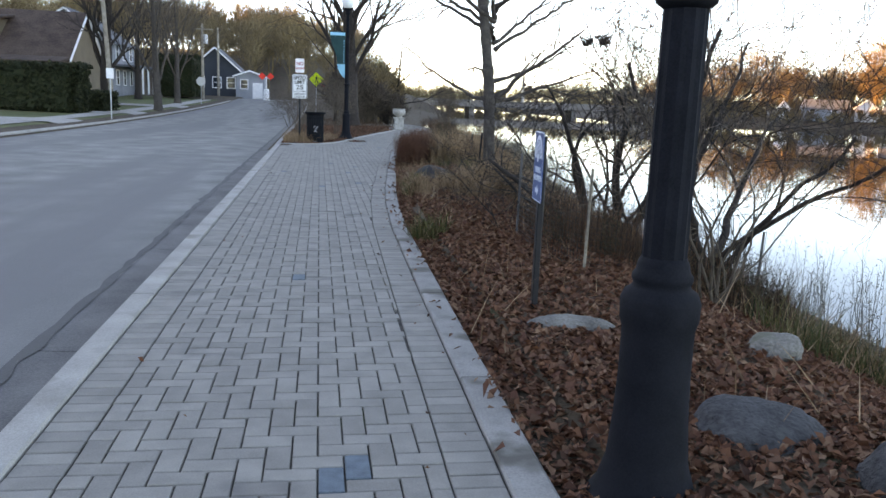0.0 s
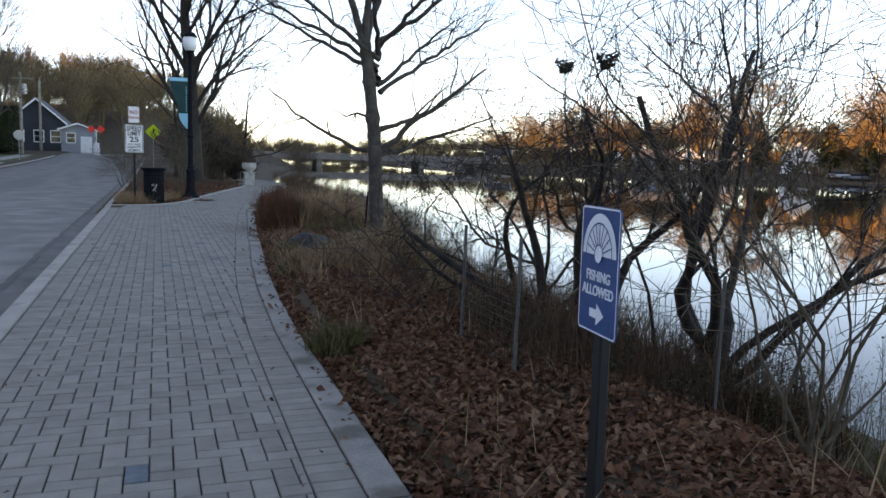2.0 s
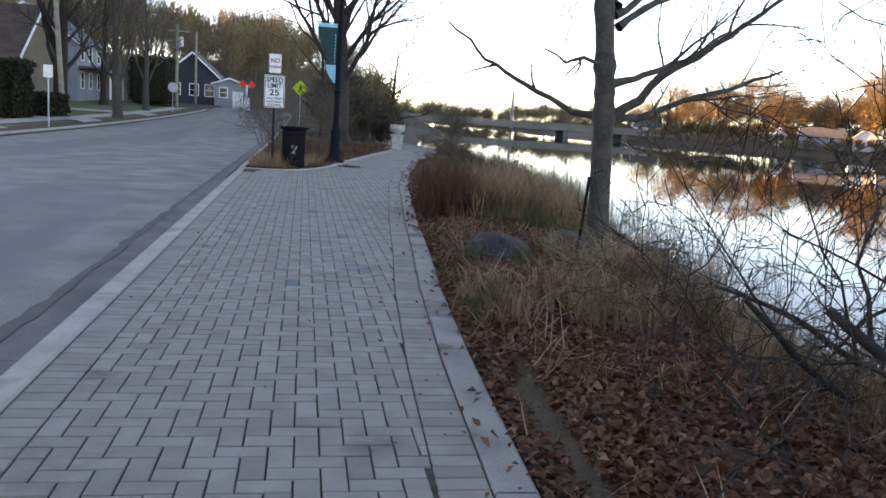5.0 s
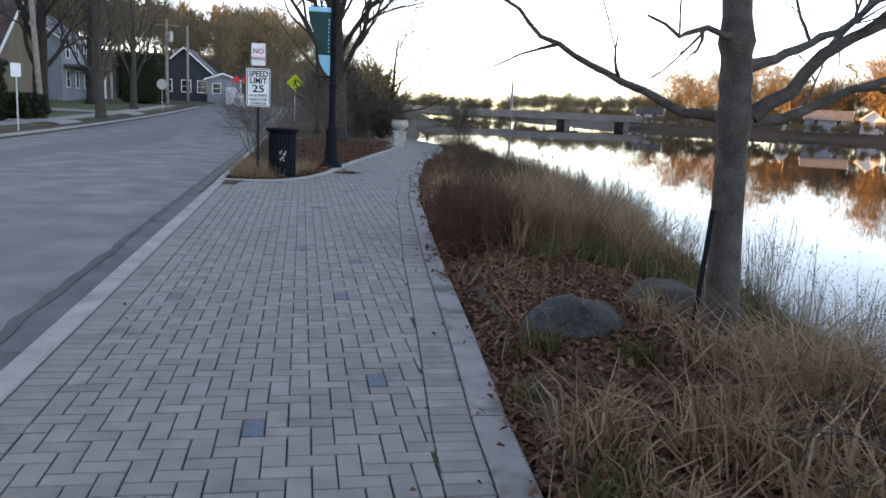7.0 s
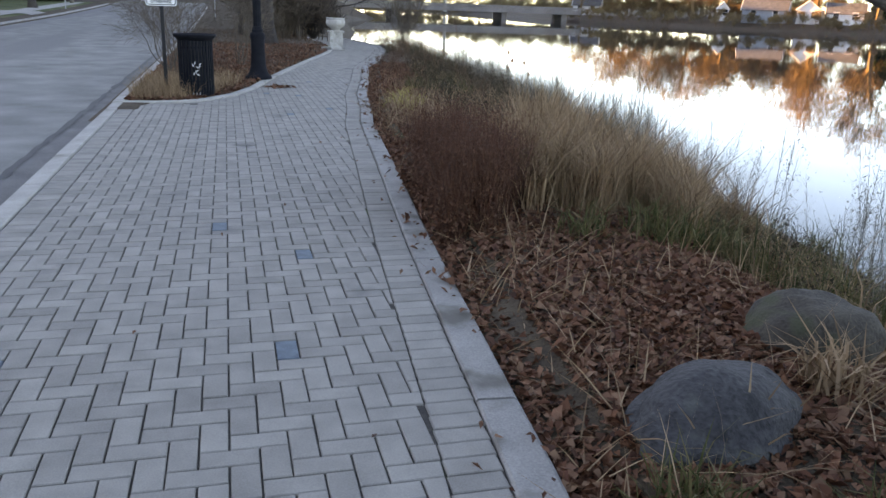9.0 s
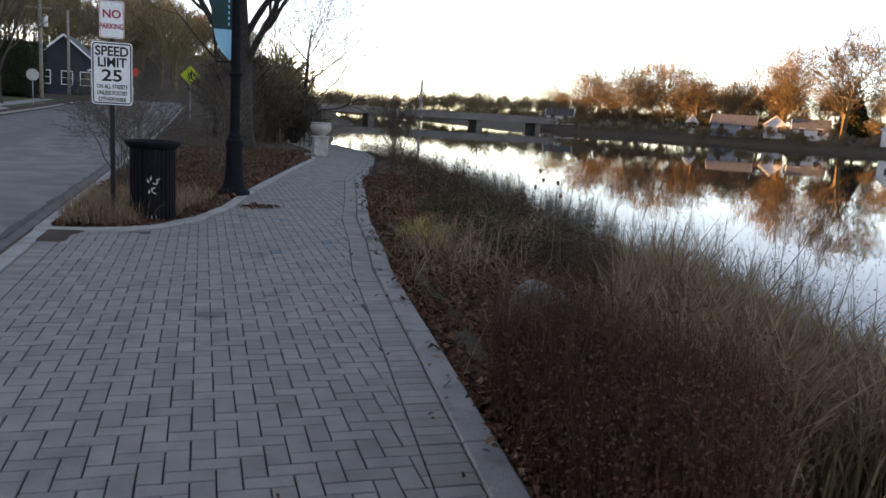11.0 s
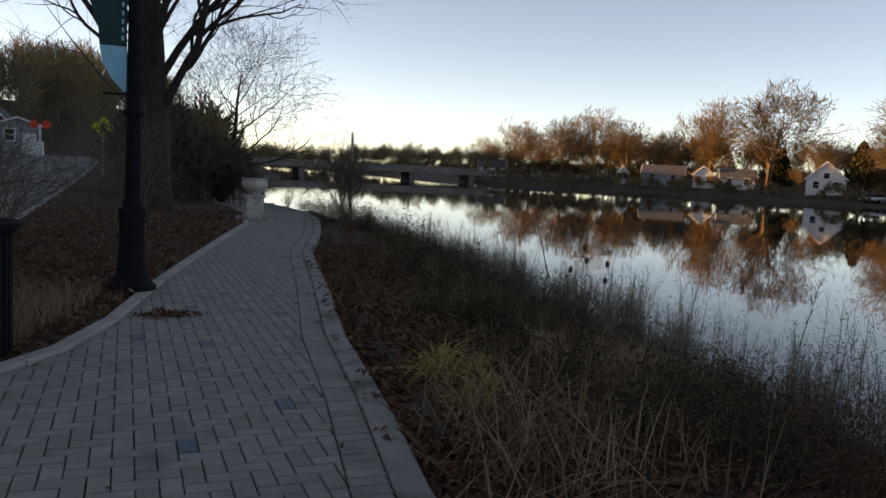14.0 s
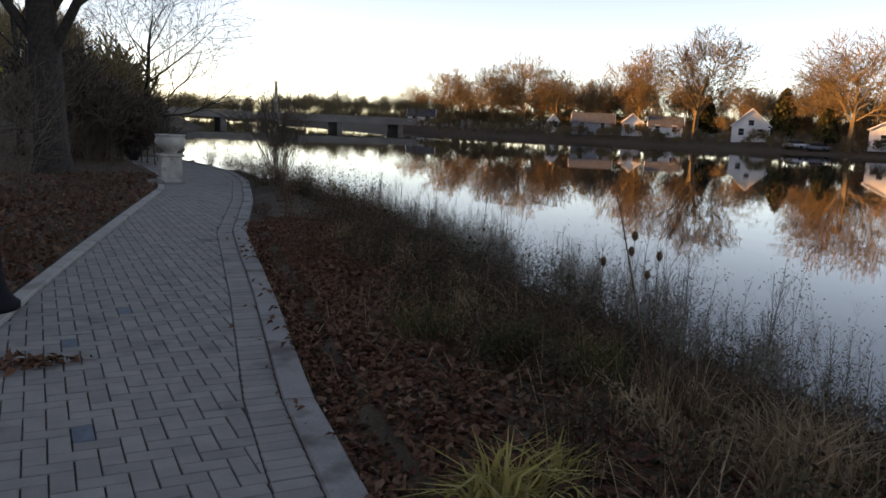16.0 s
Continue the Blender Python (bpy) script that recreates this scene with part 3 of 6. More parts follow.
M_AQUA = material("aqua_banner_cloth", (0.12, 0.42, 0.55), (0.18, 0.52, 0.66), 0.8, 4, 60, 0.1)
M_GLOBE = plain("frosted_lamp_glass", (0.78, 0.79, 0.80), 0.35)
M_STONE = material("carved_limestone", (0.26, 0.245, 0.225), (0.44, 0.42, 0.39), 0.9, 6, 90, 0.5, 0.008, stain=((0.2, 0.19, 0.17), 5, 0.6))
M_ROOF = material("brown_shingles", (0.05, 0.032, 0.027), (0.11, 0.075, 0.06), 0.95, 1.2, 8, 0.5, 0.03)
M_ROOFG = material("grey_shingles", (0.07, 0.075, 0.085), (0.15, 0.155, 0.165), 0.95, 1.2, 8, 0.5, 0.03)
M_TANWALL = material("tan_stucco", (0.12, 0.09, 0.062), (0.19, 0.145, 0.10), 0.9, 1.0, 20, 0.2)
M_GREYWALL = material("grey_siding", (0.18, 0.195, 0.22), (0.28, 0.295, 0.32), 0.8, 0.8, 12, 0.2)
M_FADED = material("faded_white_siding", (0.56, 0.56, 0.56), (0.74, 0.74, 0.73), 0.8, 0.6, 9, 0.2)
M_BLUEWALL = material("blue_siding", (0.024, 0.03, 0.038), (0.038, 0.047, 0.058), 0.8, 0.8, 12, 0.2)
M_GLASS = plain("dark_window_glass", (0.02, 0.025, 0.03), 0.08)
M_POLE = material("weathered_pole_wood", (0.16, 0.13, 0.10), (0.32, 0.28, 0.23), 0.95, 4, 40, 0.4)
M_WIRE = plain("weathered_wire", (0.045, 0.045, 0.045), 0.5, 0.6)
M_STEEL = plain("fence_steel", (0.10, 0.10, 0.10), 0.6, 0.3)
M_BRIDGE = material("bridge_concrete", (0.13, 0.115, 0.105), (0.23, 0.205, 0.19), 0.9, 0.3, 3, 0.1)


# ---- lettering ----
def words(text, size, mat, parent, at, m, name="lettering", bold=0.0, wide=1.0):
    c = bpy.data.curves.new("text", "FONT")
    c.body, c.size, c.align_x, c.align_y, c.extrude, c.offset = text, size, "CENTER", "CENTER", 0.0012, bold
    tmp = bpy.data.objects.new("text", c)
    me = bpy.data.meshes.new_from_object(tmp)
    bpy.data.objects.remove(tmp)
    me.transform(Matrix.Translation(at) @ m @ Matrix.Diagonal((wide, 1, 1, 1)))
    me.materials.clear()
    me.materials.append(mat)
    ob = new(name, me)
    ob.parent = parent
    return ob


FACE_S = pose(0, 0, 0, 90, 0, 0)        # a plate that faces -y


def plate(w, h, r, t, m, at, n=5):
    """A plate with rounded corners, w by h, standing in the xz plane before m."""
    ring = []
    for cx, cz, a0 in ((w / 2 - r, h / 2 - r, 0), (-w / 2 + r, h / 2 - r, 90), (-w / 2 + r, -h / 2 + r, 180), (w / 2 - r, -h / 2 + r, 270)):
        for k in range(n):
            g = radians(a0 + 90 * k / (n - 1))
            ring.append((cx + r * math.cos(g), cz + r * math.sin(g)))
    c = len(ring)
    V = [Vector((x, -t / 2, z)) for x, z in ring] + [Vector((x, t / 2, z)) for x, z in ring]
    F = [tuple(range(c)), tuple(range(2 * c - 1, c - 1, -1))] + [(k, k + c, (k + 1) % c + c, (k + 1) % c) for k in range(c)]
    M = Matrix.Translation(at) @ m
    return [M @ v for v in V], F


def frame_ring(w, h, r, b, m, at, n=5):
    """A flat border of breadth b."""
    def ring(w, h, r):
        o = []
        for cx, cz, a0 in ((w / 2 - r, h / 2 - r, 0), (-w / 2 + r, h / 2 - r, 90), (-w / 2 + r, -h / 2 + r, 180), (w / 2 - r, -h / 2 + r, 270)):
            for k in range(n):
                g = radians(a0 + 90 * k / (n - 1))
                o.append(Vector((cx + r * math.cos(g), 0, cz + r * math.sin(g))))
        return o
    A, B = ring(w, h, r), ring(w - 2 * b, h - 2 * b, max(r - b, 0.003))
    c = len(A)
    M = Matrix.Translation(at) @ m
    return [M @ v for v in A + B], [(k, (k + 1) % c, c + (k + 1) % c, c + k) for k in range(c)]


# ---- street furniture ----
def street_lamp(at, label, banner=False):
    ob = thing("street_lamp", at, label, "street lamp", "black street lamps along the path")
    lay("base", *lathe([(0.25, 0), (0.25, 0.04), (0.215, 0.07), (0.175, 0.13), (0.148, 0.22), (0.134, 0.38), (0.127, 0.55), (0.127, 0.715), (0.138, 0.75), (0.14, 0.815), (0.128, 0.845), (0.105, 0.862), (0.098, 0.875), (0.106, 0.89), (0.106, 0.905), (0.094, 0.92), (0.088, 0.95), (0.078, 0.97)], 24, flute=0), M_IRON, ob, smooth=True)
    lay("shaft", *lathe([(0.078, 0.90), (0.074, 1.9), (0.062, 3.2), (0.052, 4.15)], 24, flute=1), M_IRON, ob)
    lay("ring", *lathe([(0.074, 1.80), (0.10, 1.82), (0.105, 1.855), (0.08, 1.88)], 20), M_IRON, ob, smooth=True)
    lay("lamp_holder", *lathe([(0.048, 4.12), (0.09, 4.16), (0.06, 4.22), (0.13, 4.30), (0.15, 4.34)], 18), M_IRON, ob, smooth=True)
    lay("globe", *lathe([(0.13, 4.34), (0.19, 4.46), (0.205, 4.58), (0.19, 4.70), (0.14, 4.77)], 20), M_GLOBE, ob, "frosted white lantern glass", smooth=True)
    lay("cap", *lathe([(0.21, 4.74), (0.19, 4.80), (0.11, 4.88), (0.04, 4.92), (0.03, 4.99), (0.008, 5.05)], 20), M_IRON, ob, smooth=True)
    if banner:
        for z in (3.56, 2.02):
            V, F = [], []
            tube(V, F, [Vector((0, -0.0, z)), Vector((-0.62 if z > 3 else -0.3, 0, z))], [0.013, 0.010], 8)
            lay("banner_arm", V, F, M_IRON, ob)
        cloth = [(3.54, 0.58), (3.40, 0.57), (3.20, 0.53), (3.0, 0.45), (2.82, 0.38), (2.66, 0.34), (2.5, 0.33), (2.34, 0.30), (2.18, 0.22), (2.05, 0.10)]

        def piece(z_hi, z_lo, mat, name, inset=0.0, off=0.0):
            rows = [r for r in steps((z_lo, z_hi, 0.05))]
            V, F = [], []
            for i, z in enumerate(rows):
                w = lerp_line(sorted(cloth), z) - inset
                V += [(-0.075 - inset, -0.004 - off + 0.012 * math.sin(z * 7), z), (-0.075 - (w - 0.07) / 2, -0.010 - off + 0.012 * math.sin(z * 7), z), (-0.005 - w, -0.004 - off + 0.012 * math.sin(z * 7 + 1), z)]
                V += [(x, y + 0.004, zz) for x, y, zz in V[-3:]]
                if i:
                    b = 6 * i - 6
                    F += [(b, b + 1, b + 7, b + 6), (b + 1, b + 2, b + 8, b + 7), (b + 3, b + 9, b + 10, b + 4), (b + 4, b + 10, b + 11, b + 5)]
            return lay(name, V, F, mat, ob)
        piece(3.54, 3.44, M_AQUA, "banner_top")["label"] = "pale blue banner band"
        piece(3.44, 2.50, M_TEAL, "banner_field")["label"] = "dark teal banner field"
        piece(2.50, 2.05, M_AQUA, "banner_foot")["label"] = "pale blue banner foot"
        for k in range(9):
            part("letter_bar", boxed((0.022, 0.003, 0.045), (-0.115, -0.022 + 0.012 * math.sin((3.26 - 0.085 * k) * 7), 3.26 - 0.085 * k)), M_AQUA, ob)
    return ob


street_lamp((2.29, 1.84, -0.1), "black cast-iron street lamp post on the bank")
street_lamp((2.02, 27.2, 0.03), "black cast-iron street lamp with a teal banner", True)

sign = thing("speed_sign", (0.5, 24.75, 0.0), "white speed limit and no-parking signs on dark post", "road sign")
part("post", boxed((0.055, 0.035, 2.72), (0, 0, 1.22), 0.006), M_INK, sign, "dark steel channel post")
Z = 1.70
panel = lay("speed_panel", *plate(0.455, 0.73, 0.04, 0.004, Matrix.Identity(4), (0, -0.024, Z)), M_SIGN, sign, "white speed limit panel")
lay("border", *frame_ring(0.432, 0.706, 0.035, 0.014, Matrix.Identity(4), (0, -0.0275, Z)), M_INK, panel)
for text, size, dz, wide in (("SPEED", 0.155, 0.255, 0.88), ("LIMIT", 0.155, 0.125, 0.88), ("25", 0.19, -0.03, 1.25), ("ON ALL STREETS", 0.066, -0.155, 0.69), ("UNLESS POSTED", 0.066, -0.23, 0.7), ("OTHERWISE", 0.066, -0.305, 0.85)):
    words(text, size, M_INK, panel, (0, -0.028, Z + dz), FACE_S, bold=0.004 if size > 0.1 else 0.002, wide=wide)
upper = lay("parking_panel", *plate(0.275, 0.43, 0.03, 0.004, Matrix.Identity(4), (0, -0.024, 2.325)), M_SIGN, sign, "white no-parking panel")
lay("border", *frame_ring(0.262, 0.416, 0.025, 0.006, Matrix.Identity(4), (0, -0.0275, 2.325)), M_RED, upper)
words("NO", 0.13, M_RED, upper, (0, -0.028, 2.385), FACE_S, bold=0.003)
words("PARKING", 0.088, M_RED, upper, (0, -0.028, 2.245), FACE_S, bold=0.002, wide=0.74)
for z in (2.50, 2.14, 2.03, 1.37):
    lay("bolt", *[[Vector((v[0], -0.027 - v[2], z + v[1])) for v in lathe([(0.008, 0), (0.006, 0.006)], 8)[0]], lathe([(0.008, 0), (0.006, 0.006)], 8)[1]], M_ALU, sign)

fs = thing("fishing_sign", (2.52, 4.36, 0.0), "small blue fishing sign on a black wooden post", "sign", rz=-95)
part("post", boxed((0.065, 0.04, 1.32), (0, 0.03, 0.52), 0.006), M_INK, fs, "black post")
panel = lay("panel", *plate(0.305, 0.457, 0.02, 0.004, Matrix.Identity(4), (0, 0.006, 0.98)), M_NAVY, fs, "dark blue sign panel")
lay("border", *frame_ring(0.30, 0.452, 0.018, 0.006, Matrix.Identity(4), (0, 0.0025, 0.98)), M_PALEINK, panel)
# half-round emblem with spokes
V, F = [Vector((0, 0, 0))], []
for k in range(25):
    g = math.pi * k / 24
    V.append(Vector((0.132 * math.cos(g), 0, 0.150 * math.sin(g))))
    if k:
        F.append((0, k, k + 1))
lay("emblem", [v + Vector((0, 0.002, 1.035)) for v in V], F, M_PALEINK, panel, "pale half-round wheel emblem")
V, F = [], []
for k in range(1, 10):
    g = math.pi * k / 10
    d, c = Vector((0.88 * math.cos(g), 0, math.sin(g))), Vector((-math.sin(g), 0, math.cos(g))) * 0.0025
    b = len(V)
    V += [d * 0.04 - c, d * 0.115 - c, d * 0.115 + c, d * 0.04 + c]
    F.append((b, b + 1, b + 2, b + 3))
lay("spokes", [v + Vector((0, 0.0005, 1.035)) for v in V], F, M_NAVY, panel)
V, F = [], []
for r0, r1 in ((0.112, 0.118), (0.036, 0.041)):
    b = len(V)
    for k in range(25):
        g = math.pi * k / 24
        V += [Vector((r0 * 0.88 * math.cos(g), 0, r0 * math.sin(g))), Vector((r1 * 0.88 * math.cos(g), 0, r1 * math.sin(g)))]
        if k:
            F.append((b + 2 * k - 2, b + 2 * k - 1, b + 2 * k + 1, b + 2 * k))
lay("rim", [v + Vector((0, 0.0005, 1.035)) for v in V], F, M_NAVY, panel)
lay("hub", *[[Vector((v[0], -v[2], 1.035 + v[1])) for v in lathe([(0.026, 0), (0.026, 0.002)], 14)[0]], lathe([(0.026, 0), (0.026, 0.002)], 14)[1]], M_PALEINK, panel)
words("FISHING", 0.052, M_PALEINK, panel, (0, 0.002, 0.958), FACE_S, bold=0.001)
words("ALLOWED", 0.052, M_PALEINK, panel, (0, 0.002, 0.905), FACE_S, bold=0.001)
ar = [(-0.055, 0.016), (0.0, 0.016), (0.0, 0.04), (0.06, 0.0), (0.0, -0.04), (0.0, -0.016), (-0.055, -0.016)]
lay("arrow", [Vector((x, 0.001, 0.825 + z)) for x, z in ar], [tuple(range(7))[::-1]], M_PALEINK, panel, "pale arrow")

can = thing("litter_bin", (0.98, 24.35, 0.03), "black slatted steel litter bin beside the path", "litter bin")
can.scale = (0.94, 0.94, 0.96)
lay("liner", *lathe([(0.235, 0.04), (0.245, 0.5), (0.25, 0.86), (0.23, 0.86), (0.22, 0.10)], 24), M_INK, can)
lay("foot_ring", *lathe([(0.25, 0.0), (0.25, 0.07), (0.262, 0.07), (0.262, 0.0)], 24), M_IRON, can)
lay("rim", *lathe([(0.275, 0.86), (0.34, 0.925), (0.345, 0.95), (0.325, 0.955), (0.265, 0.90)], 28), M_IRON, can, smooth=True)
for z in (0.22, 0.74):
    lay("hoop", *lathe([(0.252, z), (0.268, z), (0.268, z + 0.03), (0.252, z + 0.03)], 24), M_IRON, can)
slat = boxed((0.014, 0.036, 0.86), (0.268, 0, 0.45), 0.003)
slat_me = bpy.data.meshes.new("slat")
slat.to_mesh(slat_me)
slat.free()
slat_me.materials.append(M_IRON)
for k in range(30):
    o = new("slat", slat_me)
    o.parent = can
    o.matrix_local = pose(0, 0, 0, 0, 0, 12 * k)
# cut-out leaf emblem on the bin's front
V, F = [], []
rng = random.Random(2)
for k in range(9):
    g = radians(20 + 140 * rng.random())
    p = Vector((rng.uniform(-0.07, 0.07), -0.281, 0.42 + rng.uniform(-0.11, 0.13)))
    d = Vector((math.cos(g), 0, math.sin(g)))
    c = Vector((-d.z, 0, d.x))
    b = len(V)
    V += [p, p + d * 0.03 + c * 0.012, p + d * 0.065, p + d * 0.03 - c * 0.012]
    F.append((b, b + 3, b + 2, b + 1))
lay("emblem", V, F, M_ALU, can, "worn pale emblem")
for k in range(7):
    g = radians(-90 + (k - 3) * 10)
    part("foot_mark", boxed((0.022, 0.003, 0.05), (0.264 * math.cos(g), 0.264 * math.sin(g), 0.035), 0, pose(0, 0, 0, 0, 0, (k - 3) * 10)), M_ALU, can)

urn = thing("stone_urn", (4.95, 38.6, 0.0), "pale carved stone urn on a square pedestal", "urn")
urn.scale = (0.86, 0.86, 0.82)
b = boxed((0.62, 0.62, 0.10), (0, 0, 0.05), 0.012)
part("plinth", b, M_STONE, urn)
part("pedestal", boxed((0.50, 0.50, 0.56), (0, 0, 0.38), 0.015), M_STONE, urn)
part("pedestal_cap", boxed((0.60, 0.60, 0.07), (0, 0, 0.695), 0.015), M_STONE, urn)
lay("bowl", *lathe([(0.17, 0.73), (0.15, 0.77), (0.20, 0.82), (0.32, 0.90), (0.375, 1.02), (0.36, 1.13), (0.33, 1.17), (0.37, 1.20), (0.37, 1.23), (0.30, 1.23), (0.29, 1.12)], 26), M_STONE, urn, smooth=True)

xs = thing("crossing_sign", (0.85, 62.8, street(62.8) + 0.1), "yellow-green pedestrian crossing sign on a post", "road sign")
part("post", boxed((0.06, 0.04, 2.9), (0, 0.03, 1.4), 0.006), M_ALU, xs)
dia = lay("panel", *plate(0.78, 0.78, 0.05, 0.004, pose(0, 0, 0, 0, 45, 0), (0, 0, 2.55)), M_LIME, xs, "yellow-green diamond panel")
V, F = [], []
for q in (((0.0, 0.26), (0.07, 0.26), (0.07, 0.33), (0.0, 0.33)), ((-0.03, 0.0), (0.07, 0.0), (0.10, 0.22), (-0.02, 0.23)), ((-0.14, -0.25), (-0.08, -0.25), (0.03, 0.02), (-0.03, 0.02)), ((0.10, -0.25), (0.16, -0.25), (0.07, 0.02), (0.01, 0.02)), ((0.08, 0.18), (0.20, 0.06), (0.22, 0.09), (0.10, 0.22)), ((-0.02, 0.20), (-0.14, 0.06), (-0.12, 0.04), (0.0, 0.16))):
    k = len(V)
    V += [Vector((x, -0.006, 2.52 + z)) for x, z in q]
    F.append((k, k + 1, k + 2, k + 3))
lay("symbol", V, F, M_INK, dia)


def stop_sign(at, face, label):
    ob = thing("stop_sign", at, label, "road sign", rz=face)
    part("post", boxed((0.05, 0.04, 2.4), (0, 0.03, 1.1), 0.005), M_ALU, ob)
    V, F = [], []
    for y in (0.0, -0.006):
        V += [Vector((0.41 * math.cos(radians(22.5 + 45 * k)), y, 2.1 + 0.41 * math.sin(radians(22.5 + 45 * k)))) for k in range(8)]
    lay("back", V[:8], [tuple(range(8))[::-1]], M_ALU, ob)
    lay("panel", V[8:], [tuple(range(8))], M_RED, ob, "red octagon")
    return ob


stop_sign((-9.3, 74.0, street(74)), 180, "stop sign seen from its bare metal back")
stop_sign((1.7, 88.0, street(88)), 0, "small red stop sign at the crossing")

rf = thing("flagged_sign", (-5.0, 96.0, street(96)), "white barrel sign with two bright red flags", "road sign")
lay("barrel", *lathe([(0.34, 0), (0.34, 0.9), (0.30, 0.95), (0.30, 1.3)], 14), M_WHITE, rf)
part("post", boxed((0.1, 0.06, 1.5), (0, 0, 1.9), 0.01), M_WHITE, rf)
M_FLAG = plain("red_flag_cloth", (0.85, 0.05, 0.03), 0.6)
for sx in (-1, 1):
    V, F = plate(0.62, 0.62, 0.05, 0.01, pose(0, 0, 0, 0, 45, 0), (0.48 * sx, -0.05, 2.75))
    lay("flag", V, F, M_FLAG, rf, "red flag")


# ---- boulders ----
def boulder(at, size, seed, label, mat=None, turn=0.0):
    bm = bmesh.new()
    bmesh.ops.create_icosphere(bm, subdivisions=4, radius=1.0)
    o = Vector((seed * 3.7, seed * 1.3, 0))
    for v in bm.verts:
        p = v.co.copy()
        k = 1 + 0.24 * noise.noise(p * 1.1 + o) + 0.12 * abs(noise.noise(p * 2.3 + o)) + 0.035 * noise.noise(p * 7 + o)
        q = p * k
        q.z = max(q.z, -0.35)
        v.co = Vector((q.x * size[0], q.y * size[1], q.z * size[2]))
    ob = part("boulder", bm, mat or M_ROCK, smooth=True)
    ob.matrix_world = pose(at[0], at[1], at[2], 0, 0, turn)
    return tagged(ob, label, "boulder", "boulders on the bank")


boulder((3.13, 13.48, 0.04), (0.38, 0.26, 0.19), 1, "large grey granite boulder among fallen leaves", turn=20)
boulder((4.12, 14.2, -0.02), (0.32, 0.26, 0.24), 2, "grey-brown boulder half hidden in dry grass", M_ROCK_DARK)
boulder((2.98, 2.28, -0.02), (0.31, 0.27, 0.15), 3, "smooth grey boulder beside the lamp post", turn=-10)
boulder((3.75, 3.4, 0.02), (0.16, 0.13, 0.10), 4, "small pale rock in brown leaves", M_ROCK_PALE)
boulder((2.66, 3.9, 0.0), (0.29, 0.11, 0.10), 5, "flat pale limestone rock by the sign post", M_ROCK_PALE, -12)
boulder((3.35, 1.75, 0.0), (0.22, 0.2, 0.2), 6, "brown weathered boulder in the leaf litter")
boulder((3.93, 19.6, 0.04), (0.23, 0.2, 0.24), 7, "rounded grey-brown boulder beside tall straw", M_ROCK_BROWN)
boulder((4.55, 37.9, 0.02), (0.2, 0.16, 0.10), 8, "pale flat stone beside the urn", M_ROCK_PALE)


# ---- shrubs and fence on the bank ----
def shrub(at, label, seed, stems, height, r, top=4, kids=(5, 4, 4, 3), spread=(28, 65), out_lean=0.8, bark=None, up=0.05, kink=0.16, name="shrub", dirs=None):
    rng = random.Random(seed)
    out = []
    for k in range(stems):
        g = 2 * math.pi * (k + rng.random() * 0.6) / stems
        s = out_lean * rng.uniform(0.5, 1.2)
        d = Vector((math.cos(g) * s, math.sin(g) * s, 1.0)) if not dirs or k >= len(dirs) else Vector(dirs[k])
        bough(out, Vector((rng.uniform(-0.08, 0.08), rng.uniform(-0.08, 0.08), -0.1)), d, height * rng.uniform(0.75, 1.1), r * rng.uniform(0.6, 1.1), 0, top, rng, up, kink, kids, spread, 0.3, 0.25)
    ob = thing(name, at, label, "shrub")
    V, F = [], []
    for pts, rad, lvl in out:
        if lvl == 0 and stems < 12:
            SV, SF = [], []
            tube(SV, SF, pts, rad, 6)
            lay("stem", SV, SF, bark or M_BARKD, ob, smooth=True)
        else:
            tube(V, F, pts, [max(q, 0.0022) for q in rad], 4 if lvl < 2 else 3)
    lay("crown", V, F, bark or M_BARKD, ob)
    return ob


shrub((4.46, 7.9, -0.15), "dense bare shrub with dark spreading branches", 31, 7, 2.3, 0.062, 4, (5, 4, 3, 2), (35, 75), kink=0.2, dirs=((0.03, 0.05, 1), (-0.9, 0.5, 0.55), (-0.8, -0.3, 0.6), (0.1, 0.2, 1), (0.3, -0.6, 0.9), (-0.3, 0.9, 0.6)))
shrub((5.0, 6.75, -0.2), "dense bare shrub with thick leaning stems", 32, 6, 2.6, 0.056, 4, (5, 4, 3, 2), (35, 75), kink=0.2, dirs=((0.9, 0.0, 0.8), (0.5, -0.7, 0.8), (-0.2, 0.1, 1)))
shrub((5.1, 9.6, -0.25), "low bare shrub with arching branches at the water", 33, 6, 2.2, 0.045, 4, (5, 4, 4, 3), (35, 75), kink=0.18, up=0.02, dirs=((-0.9, 0.3, 0.35), (-0.8, 0.8, 0.4), (-0.5, -0.6, 0.7)))
shrub((4.2, 5.0, -0.1), "thin bare shrub of upright grey stems", 34, 9, 1.7, 0.014, 3, (5, 4, 3), out_lean=0.35, bark=M_TWIG)
shrub((7.3, 38.6, -0.1), "upright red-brown shrub of many thin stems", 35, 46, 1.6, 0.010, 2, (5, 3), (12, 34), 0.42, M_TWIG, 0.06, 0.06)
shrub((3.7, 44.6, 0.1), "rounded tan twiggy shrub beyond the urn", 37, 60, 1.15, 0.012, 2, (6, 4), (20, 50), 0.75, M_TWIG, 0.03, 0.1)
shrub((5.0, 46.4, 0.05), "dark rounded bare shrub beside the water", 38, 60, 1.4, 0.014, 2, (7, 5), (25, 55), 0.7, M_BARKD, 0.03, 0.1)
shrub((6.3, 3.6, -0.5), "tall bare shrub at the water's edge", 36, 7, 2.9, 0.045, 4, (5, 4, 4, 2), (35, 70), kink=0.18)
